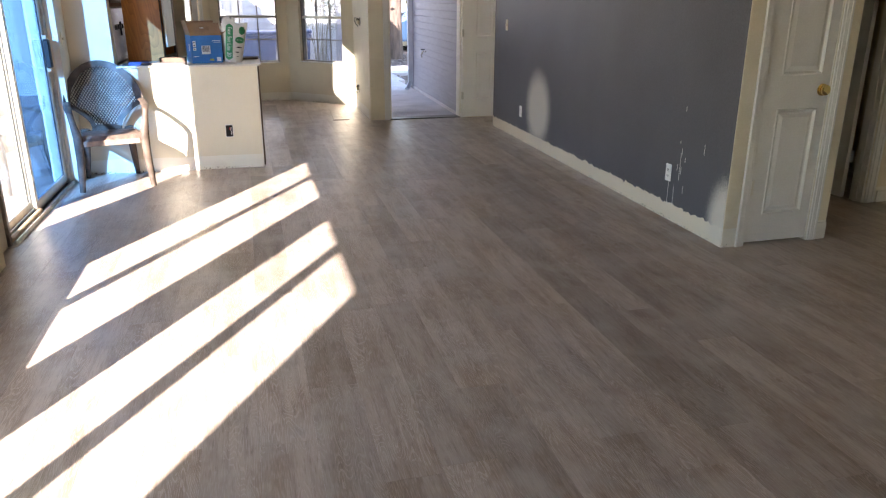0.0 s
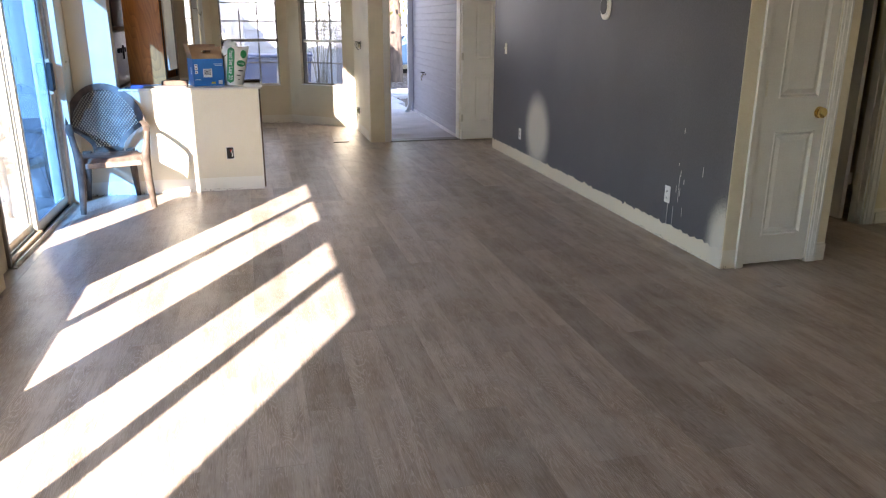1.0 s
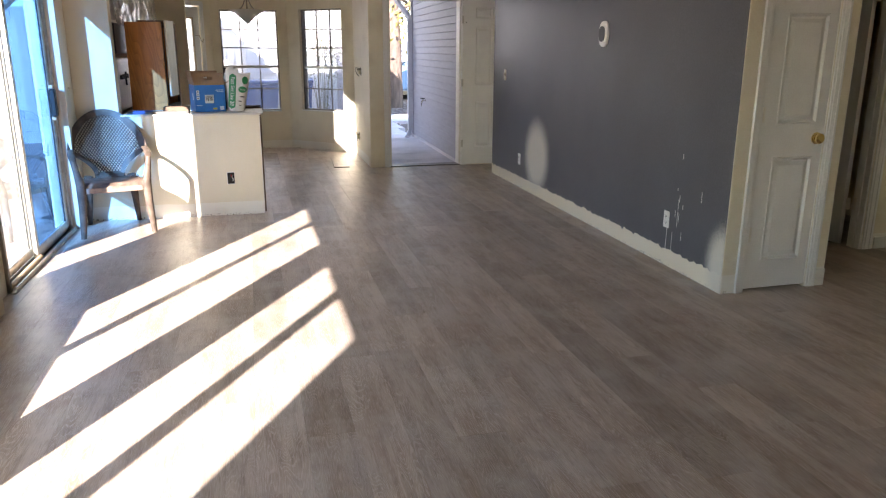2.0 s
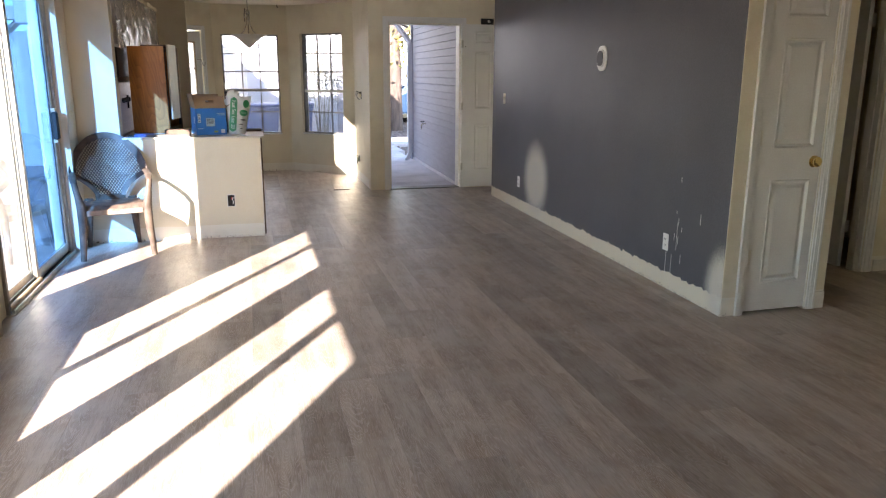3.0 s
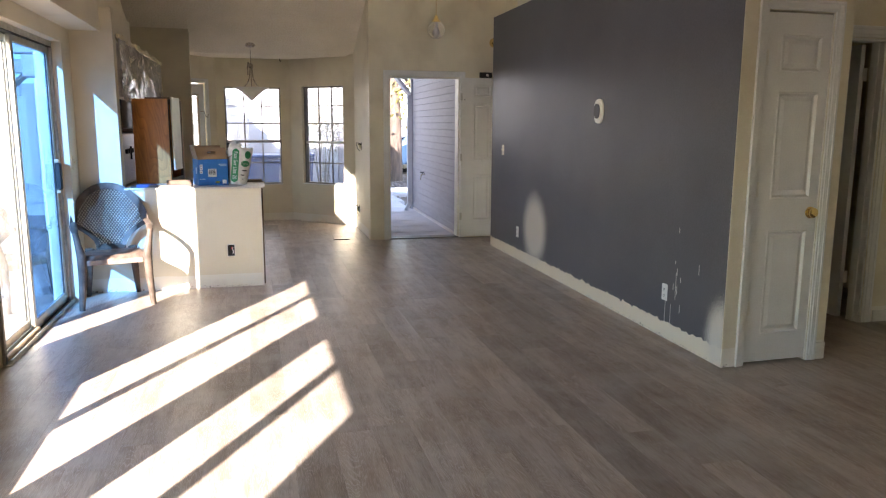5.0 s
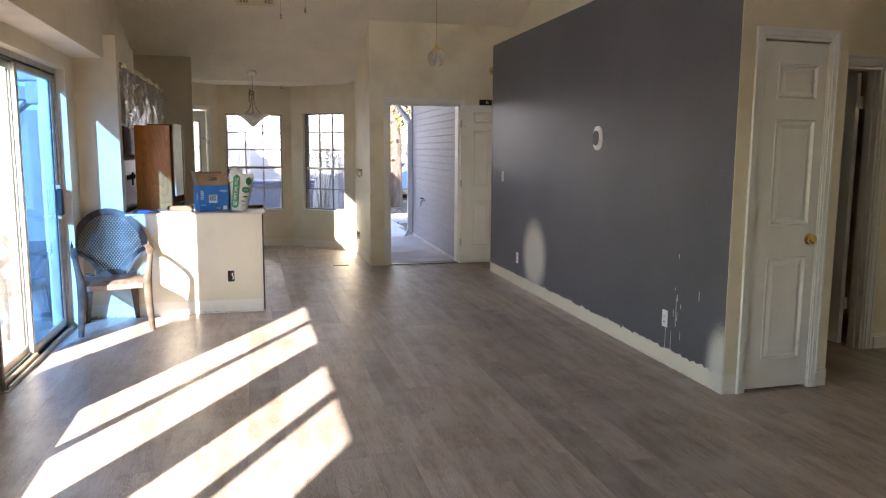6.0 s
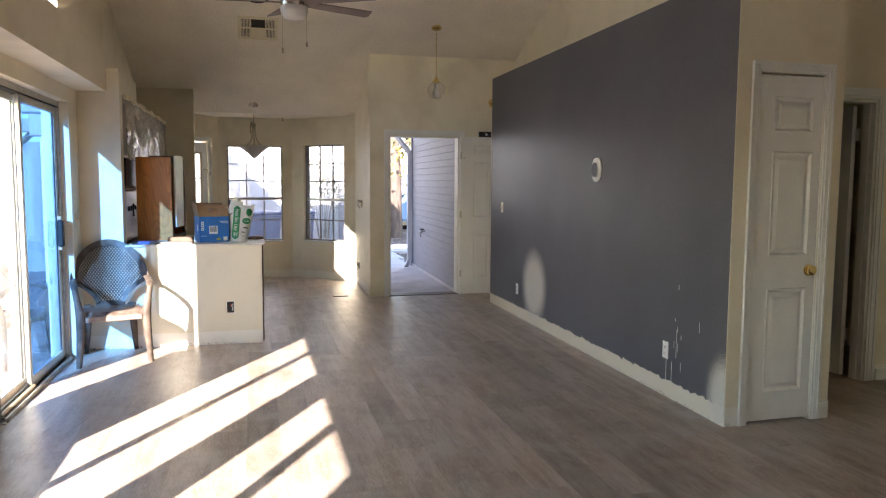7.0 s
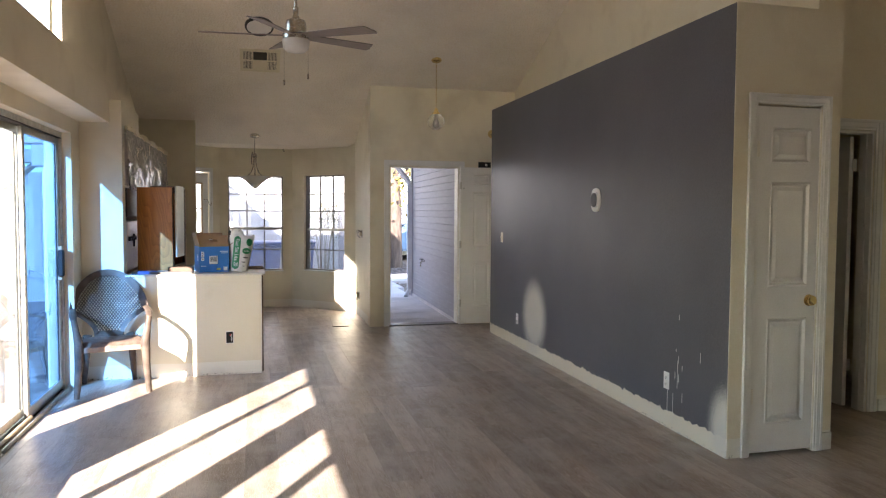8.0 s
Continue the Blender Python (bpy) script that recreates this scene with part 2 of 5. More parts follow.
    # pale specks in the colour: grit, and the floor's small glints
    specks = noise_tex(ge.outputs["Position"], 95.0, 2)
    c = blend(c, (0.55, 0.52, 0.48), span(specks, 0.70, 0.78, 0.35))
    hs = add(nt, "ShaderNodeHueSaturation")
    l.new(c, hs.inputs["Color"])
    l.new(math_node(nt, "ADD", math_node(nt, "MULTIPLY", rnd, 0.18), 0.93), hs.inputs["Value"])
    l.new(hs.outputs[0], b.inputs["Base Color"])
    dust = noise_tex(tc.outputs["Object"], 5.0, 6)
    l.new(math_node(nt, "ADD", math_node(nt, "MULTIPLY", dust, 0.34), 0.21), b.inputs["Roughness"])
    bp = add(nt, "ShaderNodeBump")
    bp.inputs["Strength"].default_value, bp.inputs["Distance"].default_value = 0.25, 0.0012
    l.new(math_node(nt, "ADD", fine, math_node(nt, "MULTIPLY", figure, 0.6)), bp.inputs["Height"])
    l.new(bp.outputs[0], b.inputs["Normal"])
    return m


plank_mats = [plank_material("limed_oak_plank_" + w, t) for w, t in (("dark", 0.84), ("mid", 0.995), ("pale", 1.10))]


def glass_material(name, tint, gloss=0.07, haze=0.06, veil="ShaderNodeBsdfTranslucent"):
    m = bpy.data.materials.new(name)
    m.use_nodes = True
    nt = m.node_tree
    nt.nodes.remove(nt.nodes["Principled BSDF"])
    out = nt.nodes["Material Output"]
    tr, gl, mx, fr = (add(nt, "ShaderNodeBsdfTransparent"), add(nt, "ShaderNodeBsdfGlossy"), add(nt, "ShaderNodeMixShader"),
                      add(nt, "ShaderNodeLayerWeight"))
    tr.inputs[0].default_value = (*tint, 1)
    gl.inputs["Roughness"].default_value = 0.02
    edge = math_node(nt, "MULTIPLY", math_node(nt, "POWER", fr.outputs["Facing"], 5.0), 0.6)
    nt.links.new(math_node(nt, "ADD", edge, 0.03 + gloss, True), mx.inputs[0])
    nt.links.new(tr.outputs[0], mx.inputs[1])
    nt.links.new(gl.outputs[0], mx.inputs[2])
    dust, grime, both = add(nt, veil), add(nt, "ShaderNodeTexNoise"), add(nt, "ShaderNodeMixShader")
    dust.inputs[0].default_value = (*tint, 1)
    grime.inputs["Scale"].default_value, grime.inputs["Detail"].default_value = 7, 6
    nt.links.new(math_node(nt, "MULTIPLY", grime.outputs[0], haze), both.inputs[0])
    nt.links.new(mx.outputs[0], both.inputs[1])
    nt.links.new(dust.outputs[0], both.inputs[2])
    nt.links.new(both.outputs[0], out.inputs["Surface"])
    return m


clear_glass = glass_material("clear_window_glass", (0.95, 0.97, 0.96), 0.0)
dusty_glass = glass_material("dusty_window_glass", (0.95, 0.96, 0.97), 0.0, 0.07)
blue_glass = glass_material("blue_film_glass", (0.265, 0.465, 0.72), 0.0, 0.02)
film = glass_material("clear_plastic_sheet", (0.90, 0.88, 0.86), 0.26, 0.62, "ShaderNodeBsdfDiffuse")


# ---------------------------------------------------------------- mesh helpers
def thing(name, m=None, label="", category="", group="", kind=""):
    ob = new(name)
    ob.empty_display_size = 0.1
    if m is not None:
        ob.matrix_world = m
    return tagged(ob, label, category, group, kind)


def mesh_of(name, bm, material):
    bmesh.ops.recalc_face_normals(bm, faces=bm.faces)
    me = bpy.data.meshes.new(name)
    bm.to_mesh(me)
    bm.free()
    me.materials.append(material)
    return me


def part(name, bm, material, parent=None, label="", smooth=False, kind=""):
    me = mesh_of(name, bm, material)
    if smooth:
        me.shade_smooth()
        me.set_sharp_from_angle(angle=radians(40))
    ob = new(name, me)
    ob.parent = parent
    return tagged(ob, label, kind=kind)


def box(bm, x0, x1, y0, y1, z0, z1, bevel=0.0, seg=1):
    r = bmesh.ops.create_cube(bm, size=1)["verts"]
    for v in r:
        v.co = (x0 + (v.co.x + 0.5) * (x1 - x0), y0 + (v.co.y + 0.5) * (y1 - y0), z0 + (v.co.z + 0.5) * (z1 - z0))
    if bevel:
        es = {e for v in r for e in v.link_edges}
        bmesh.ops.bevel(bm, geom=list(es), offset=bevel, segments=seg, affect="EDGES", profile=0.5)
    return bm


def boxes(*items, bevel=0.0):
    bm = bmesh.new()
    for i in items:
        box(bm, *i, bevel=bevel)
    return bm


def prism(bm, pts, axis, a, b):
    """Extrudes a closed outline along an axis from a to b. The outline's two numbers are the other axes, in order."""
    def p(q, h):
        q = list(q)
        q.insert("xyz".index(axis), h)
        return bm.verts.new(q)
    lo, hi = [p(q, a) for q in pts], [p(q, b) for q in pts]
    n = len(pts)
    bm.faces.new(lo[::-1])
    bm.faces.new(hi)
    for i in range(n):
        bm.faces.new((lo[i], lo[(i + 1) % n], hi[(i + 1) % n], hi[i]))
    return bm


def lathe(bm, profile, n=24, centre=(0, 0, 0), turn=None):
    """Turns a profile of (radius, height) round z."""
    rings = []
    m = turn or Matrix.Identity(4)
    for r, h in profile:
        if r < 1e-5:
            rings.append([bm.verts.new(Vector(centre) + m @ Vector((0, 0, h)))])
        else:
            rings.append([bm.verts.new(Vector(centre) + m @ Vector((r * math.cos(2 * math.pi * i / n), r * math.sin(2 * math.pi * i / n), h)))
                          for i in range(n)])
    for a, b in zip(rings, rings[1:]):
        for i in range(n):
            j = (i + 1) % n
            q = [a[i % len(a)], a[j % len(a)], b[j % len(b)], b[i % len(b)]]
            q = list(dict.fromkeys(q))
            if len(q) > 2:
                bm.faces.new(q)
    return bm


def sweep(bm, pts, sizes, n=8, flat=1.0, up=(0, 0, 1)):
    """A tube through points with a radius at each; flat squeezes it along the second axis."""
    pts = [Vector(p) for p in pts]
    if isinstance(sizes, (int, float)):
        sizes = [sizes] * len(pts)
    rings = []
    for i, p in enumerate(pts):
        d = (pts[min(i + 1, len(pts) - 1)] - pts[max(i - 1, 0)]).normalized()
        a = d.cross(Vector(up))
        if a.length < 1e-3:
            a = d.cross(Vector((1, 0, 0)))
        a.normalize()
        b = a.cross(d)
        rings.append([bm.verts.new(p + (a * math.cos(2 * math.pi * k / n) + b * flat * math.sin(2 * math.pi * k / n)) * sizes[i]) for k in range(n)])
    for r, s in zip(rings, rings[1:]):
        for k in range(n):
            bm.faces.new((r[k], r[(k + 1) % n], s[(k + 1) % n], s[k]))
    bm.faces.new(rings[0][::-1])
    bm.faces.new(rings[-1])
    return bm


# ---------------------------------------------------------------- setting
RIDGE_Y, SLOPE = 4.6, 0.43
RIDGE_Z = 3.03 + SLOPE * (9.17 - RIDGE_Y)


def roof_z(y):
    return RIDGE_Z - SLOPE * abs(y - RIDGE_Y)


def wall(name, p0, p1, out, thick, z0, z1, material, openings=(), clip=False, label="", parent=None):
    """A wall from p0 to p1 (its inner face), thick towards out, with openings (from, to, bottom, top) along it."""
    p0, p1, out = Vector((*p0, 0)), Vector((*p1, 0)), Vector((*out, 0)).normalized()
    d = (p1 - p0)
    length = d.length
    d.normalize()
    us = sorted({0.0, length, *[v for o in openings for v in o[:2]]})
    zs = sorted({z0, z1, *[v for o in openings for v in o[2:]]})
    bm = bmesh.new()
    seen = {}

    def vert(u, z, side):
        k = (round(u, 5), round(z, 5), side)
        if k not in seen:
            seen[k] = bm.verts.new(p0 + d * u + out * (thick * side) + Vector((0, 0, z)))
        return seen[k]

    def solid(i, j):
        if not (0 <= i < len(us) - 1 and 0 <= j < len(zs) - 1):
            return False
        u, z = (us[i] + us[i + 1]) / 2, (zs[j] + zs[j + 1]) / 2
        return not any(a < u < b and c < z < e for a, b, c, e in openings)

    for i in range(len(us) - 1):
        for j in range(len(zs) - 1):
            if not solid(i, j):
                continue
            a, b, c, e = us[i], us[i + 1], zs[j], zs[j + 1]
            for s in (0, 1):
                bm.faces.new([vert(a, c, s), vert(b, c, s), vert(b, e, s), vert(a, e, s)])
            for ok, q in ((solid(i - 1, j), ((a, c), (a, e))), (solid(i + 1, j), ((b, c), (b, e))),
                          (solid(i, j - 1), ((a, c), (b, c))), (solid(i, j + 1), ((a, e), (b, e)))):
                if not ok:
                    bm.faces.new([vert(*q[0], 0), vert(*q[1], 0), vert(*q[1], 1), vert(*q[0], 1)])
    if clip:
        for s in (1, -1):
            n = Vector((0, SLOPE * s, 1)).normalized()
            g = bm.verts[:] + bm.edges[:] + bm.faces[:]
            cut = bmesh.ops.bisect_plane(bm, geom=g, plane_co=(0, RIDGE_Y, RIDGE_Z + 0.03), plane_no=n, clear_outer=True)
            bmesh.ops.holes_fill(bm, edges=[e for e in cut["geom_cut"] if isinstance(e, bmesh.types.BMEdge)])
    return tagged(part(name, bm, material, parent), label, "wall", kind="structure")


LX = -1.42                                             # inner face of the glazed wall
HEAD = 2.08
LEFT0 = -1.6
slider_y, win_a, win_b, clere = (4.78, 6.50), (1.92, 3.58), (-0.06, 1.63), (5.15, 6.28)
wall("wall_west", (LX, LEFT0), (LX, 10.5), (-1, 0), 0.20, -0.1, 5.2, cream,
     [(4.42 - LEFT0, slider_y[1] - LEFT0, -0.012, HEAD), (win_a[0] - LEFT0, win_a[1] - LEFT0, 0.445, HEAD),
      (win_b[0] - LEFT0, win_b[1] - LEFT0, 0.445, HEAD), (clere[0] - LEFT0, clere[1] - LEFT0, 2.62, 3.75)], True,
     "cream painted wall with a glazed sliding door and a high window")
wall("wall_south", (LX, -1.6), (5.2, -1.6), (0, -1), 0.15, -0.1, 5.0, cream, (), True, "plain cream painted end wall")
wall("wall_east", (5.2, -1.6), (5.2, 9.32), (1, 0), 0.15, -0.1, 5.2, cream_strip, (), True, "plain cream painted east wall")
HALL_Y, HALL_X = 4.41, (3.56, 4.378)
wall("wall_hall", (3.467, HALL_Y), (5.2, HALL_Y), (0, 1), 0.12, -0.1, 5.2, cream_strip, [(HALL_X[0] - 3.467, HALL_X[1] - 3.467, -0.012, 2.065)], True,
     "cream painted hall wall with a doorway")
wall("wall_entry", (1.42, 9.17), (5.2, 9.17), (0, 1), 0.15, -0.1, 5.0, cream_worn, [(1.666 - 1.42, 2.577 - 1.42, -0.012, 2.04)], True,
     "cream painted wall round the front doorway")
wall("wall_nook_side", (1.42, 9.322), (1.42, 10.553), (1, 0), 0.15, -0.1, 5.0, cream_strip, (), True, "cream painted side wall of the dining nook")
wall("wall_kitchen_end", (LX, 10.1), (-0.725, 10.1), (0, 1), 0.12, -0.1, 5.0, cream, (), True, "cream painted kitchen end wall")
wall("wall_upper_east", (3.33, 3.80), (3.33, 9.17), (1, 0), 0.12, 2.60, 5.2, cream, (), True, "cream painted upper wall over the plant shelf")
# bay
BAY = [(-1.42, 10.46), (-0.48, 11.40), (0.573, 11.40), (1.42, 10.553)]
R2 = math.sqrt(0.5)
w1 = (-0.366 + 0.48, 0.437 + 0.48, 0.555, 1.98)
w2u = lambda x: (x - 0.573) / R2
bay_door = (0.20, 0.98, -0.012, 2.02)
wall("wall_bay_centre", BAY[1], BAY[2], (0, 1), 0.15, -0.1, 2.42, cream_strip, [w1], False, "cream painted bay wall with a grid window")
w2 = (w2u(0.735), w2u(1.279), 0.575, 1.99)
wall("wall_bay_east", BAY[2], BAY[3], (R2, R2), 0.15, -0.1, 2.42, cream_strip, [w2], False, "cream painted angled bay wall with a grid window")
wall("wall_bay_west", BAY[1], BAY[0], (-R2, R2), 0.15, -0.1, 2.42, cream, [bay_door], False, "cream painted angled bay wall with a glazed door")

tagged(part("wall_slider_return", boxes((-1.62, -1.505, 4.42, 4.78, -0.1, HEAD - 0.001)), cream), "cream painted return beside the sliding door", "wall", kind="structure")

# ceiling: two slopes and the flat over the bay
bm = bmesh.new()
prism(bm, [(-1.75, roof_z(-1.75)), (RIDGE_Y, RIDGE_Z), (10.65, 2.39), (10.65, 2.56), (RIDGE_Y, RIDGE_Z + 0.18), (-1.75, roof_z(-1.75) + 0.18)], "x", -1.62, 5.35)
prism(bm, [(10.65, 2.39), (11.75, 2.39), (11.75, 2.56), (10.65, 2.56)], "x", -1.62, 1.60)
tagged(part("ceiling", bm, ceiling_paint), "sloped off-white popcorn textured ceiling", "ceiling", kind="structure")

# gray closet block with a plant shelf on top
G0, G1 = Vector((2.712, 3.735, 0)), Vector((2.783, 8.46, 0))
GD = (G1 - G0).normalized()
GN = Vector((-GD.y, GD.x, 0))                          # into the room
GROT = math.degrees(math.atan2(GD.y, GD.x)) - 90
SHELF = 2.682


def on_gray(y, z, off=0.0):
    p = G0 + GD * (y - G0.y) + GN * off
    return Matrix.Translation((p.x, p.y, z)) @ pose(0, 0, 0, 0, 0, GROT)


def gray_features(m):
    """Ragged bare strip at the foot, two clouds of sprayed primer."""
    scraped_strip(m, 0.118, (0.72, 0.65, 0.51), 0.020, 17.0)
    nt = m.node_tree
    tc = add(nt, "ShaderNodeTexCoord")
    sep = add(nt, "ShaderNodeSeparateXYZ")
    nt.links.new(tc.outputs["Object"], sep.inputs[0])
    specks = add(nt, "ShaderNodeTexNoise")
    specks.inputs["Scale"].default_value, specks.inputs["Detail"].default_value = 210, 3
    nt.links.new(tc.outputs["Object"], specks.inputs["Vector"])
    for cy, cz, ry, rz, soft in ((6.97, 0.40, 0.36, 0.40, 0.22), (3.74, 0.16, 0.19, 0.28, 0.30)):
        a = math_node(nt, "DIVIDE", math_node(nt, "SUBTRACT", sep.outputs["Y"], cy), ry)
        c = math_node(nt, "DIVIDE", math_node(nt, "SUBTRACT", sep.outputs["Z"], cz), rz)
        r = math_node(nt, "SQRT", math_node(nt, "ADD", math_node(nt, "MULTIPLY", a, a), math_node(nt, "MULTIPLY", c, c)))
        v = math_node(nt, "ADD", math_node(nt, "SUBTRACT", 1.0, r), math_node(nt, "MULTIPLY", math_node(nt, "SUBTRACT", specks.outputs[0], 0.5), soft * 3.2))
        mr = add(nt, "ShaderNodeMapRange")
        mr.inputs["From Min"].default_value, mr.inputs["From Max"].default_value = -0.02, 0.42
        nt.links.new(v, mr.inputs["Value"])
        overpaint(m, math_node(nt, "MULTIPLY", mr.outputs[0], 0.93), (0.62, 0.58, 0.50))


gray_features(gray)
wall("wall_gray", (G0 + GD * 0.006)[:2], G1[:2], (-GN.x, -GN.y), 0.10, -0.1, SHELF, gray, (), False, "slate gray painted partition with bare strip and primer patches")
CF = 3.735                                             # face of the closet front
wall("wall_closet_front", (2.715, CF), (3.465, CF + 0.015), (0, 1), 0.10, -0.1, SHELF, cream_strip, [(2.868 - 2.715, 3.328 - 2.715, -0.012, 2.105)], False,
     "cream painted closet front with a narrow doorway")
wall("wall_closet_side", (3.465, 3.853), (3.465, 8.46), (-1, 0), 0.10, -0.1, SHELF, cream, (), False, "cream painted closet side")
wall("wall_closet_back", (2.90, 8.46), (3.365, 8.46), (0, -1), 0.10, -0.1, SHELF, cream, (), False, "cream painted closet end")
bm = prism(bmesh.new(), [(2.716, 3.739), (3.461, 3.754), (3.461, 8.456), (2.787, 8.456)], "z", SHELF - 0.12, SHELF + 0.004)
tagged(part("plant_shelf", bm, cream), "cream painted ledge over the closet block", "ledge", kind="structure")

# soffit along the glazed wall, stub wall and kitchen header
tagged(part("soffit", boxes((LX + 0.002, -1.18, -1.598, 7.85, 2.20, 2.54)), cream), "cream painted box soffit along the glazed wall", "soffit", kind="structure")
tagged(part("wall_stub", boxes((LX + 0.002, -1.085, 6.78, 6.92, -0.05, 2.395)), cream_strip), "cream painted stub wall beside the sliding door", "wall", kind="structure")
tagged(part("kitchen_header", boxes((-1.178, -1.09, 6.922, 7.80, 2.20, 2.40)), cream), "cream painted header over the kitchen opening", "header", kind="structure")

# half wall of the kitchen counter
PW = 6.755
tagged(part("wall_half", boxes((-1.083, 0.060, PW, PW + 0.12, -0.05, 0.885)), cream_strip), "cream painted half wall with an open electrical box", "wall", kind="structure")

# subfloor and planks
floor = tagged(part("floor", boxes((-1.60, 1.50, -1.6, 11.5, -0.10, -0.009), (1.502, 5.35, -1.6, 9.24, -0.10, -0.009)), concrete), "gray-brown wood-look vinyl plank floor", "floor", kind="structure")
ground = bmesh.new()
bmesh.ops.create_grid(ground, x_segments=1, y_segments=1, size=300)
bmesh.ops.translate(ground, verts=ground.verts, vec=(0, 0, -0.13))
tagged(part("ground", ground, gravel), "brown gravel yard reaching to the horizon", "ground", kind="structure")

porch = thing("porch", None, "pale concrete porch slab with scored joints", "porch", kind="structure")
for k in range(8):
    part("slab", boxes((1.58, 2.72, 9.33 + k * 0.62, 9.335 + k * 0.62 + 0.605, -0.14, -0.03), bevel=0.006), concrete, porch)
for k in range(3):
    part("slab", boxes((1.58 - 0.1, 2.9, 14.30 + k * 1.2, 14.30 + k * 1.2 + 1.19, -0.14, -0.05), bevel=0.006), concrete, porch)


# ---------------------------------------------------------------- trim and openings
def casing(bm, u0, u1, z1, width=0.062, depth=0.018):
    """Stepped moulding round an opening, in the opening's own frame (x along, -y into the room)."""
    for w0, w1, d in ((0.0, width, depth * 0.55), (width * 0.25, width * 0.8, depth * 0.8), (width * 0.70, width, depth)):
        box(bm, u0 - w1, u0 - w0, -d, 0.0, 0, z1 + w1, 0.003)
        box(bm, u1 + w0, u1 + w1, -d, 0.0, 0, z1 + w1, 0.003)
        box(bm, u0 - w0, u1 + w0, -d, 0.0, z1 + w0, z1 + w1, 0.003)
    return bm


def trim(name, m, bm, material, label):
    ob = tagged(part(name, bm, material), label, "trim", kind="structure")
    ob.matrix_world = m
    return ob


trim("trim_front_door", pose(1.666, 9.169, 0), casing(bmesh.new(), 0, 0.911, 2.04, 0.07), white_trim, "white moulded casing round the front doorway")
trim("trim_front_jamb", pose(0, 0, 0), boxes((1.667, 1.682, 9.168, 9.325, 0, 2.038), (2.560, 2.576, 9.168, 9.325, 0, 2.038), (1.682, 2.560, 9.168, 9.325, 2.022, 2.038)),
     worn_trim, "worn white door jamb")
trim("trim_threshold", pose(0, 0, 0), boxes((1.668, 2.575, 9.16, 9.34, -0.05, 0.012), bevel=0.004), alu_dark, "dark metal door threshold")
CA = math.degrees(math.atan2(0.015, 0.75))
CM = pose(2.715, CF, 0, 0, 0, CA)
trim("trim_closet_door", CM @ pose(0, -0.001, 0), casing(bmesh.new(), 0.153, 0.613, 2.107, 0.062), white_trim, "white moulded casing round the closet door")
trim("trim_closet_jamb", CM, boxes((0.1535, 0.1565, -0.001, 0.099, 0, 2.104), (0.6095, 0.6125, -0.001, 0.099, 0, 2.104)), worn_trim, "white closet door jamb")
trim("baseboard", CM, boxes((0.677, 0.752, -0.010, -0.001, 0.0, 0.11), bevel=0.003), worn_trim, "short chipped piece of white skirting board")
HM = pose(HALL_X[0], HALL_Y - 0.001, 0)
trim("trim_hall_door", HM, casing(bmesh.new(), 0.0, HALL_X[1] - HALL_X[0], 2.065, 0.080), white_trim, "white moulded casing round the hall doorway")
h0, h1 = HALL_X
trim("trim_hall_jamb", pose(0, 0, 0), boxes((h0 + 0.001, h0 + 0.018, 4.412, 4.528, 0, 2.063), (h1 - 0.018, h1 - 0.001, 4.412, 4.528, 0, 2.063), (h0 + 0.018, h1 - 0.018, 4.412, 4.528, 2.047, 2.063),
                                           (h1 - 0.029, h1 - 0.018, 4.455, 4.485, 0, 2.047)), white_trim, "white hall door jamb with its stop")
trim("baseboard_hall", pose(0, 0, 0), boxes((4.48, 5.19, 4.397, 4.409, 0, 0.09), bevel=0.003), worn_trim, "white skirting board in the hall")
# room behind the hall doorway
wall("wall_bedroom_back", (3.467, 7.0), (5.2, 7.0), (0, 1), 0.1, -0.1, 2.5, cream, (), False, "dim plain wall beyond the hall doorway")
tagged(part("ceiling_bedroom", boxes((3.467, 5.2, 4.531, 7.1, 2.45, 2.55)), ceiling_paint), "plain ceiling beyond the hall doorway", "ceiling", kind="structure")


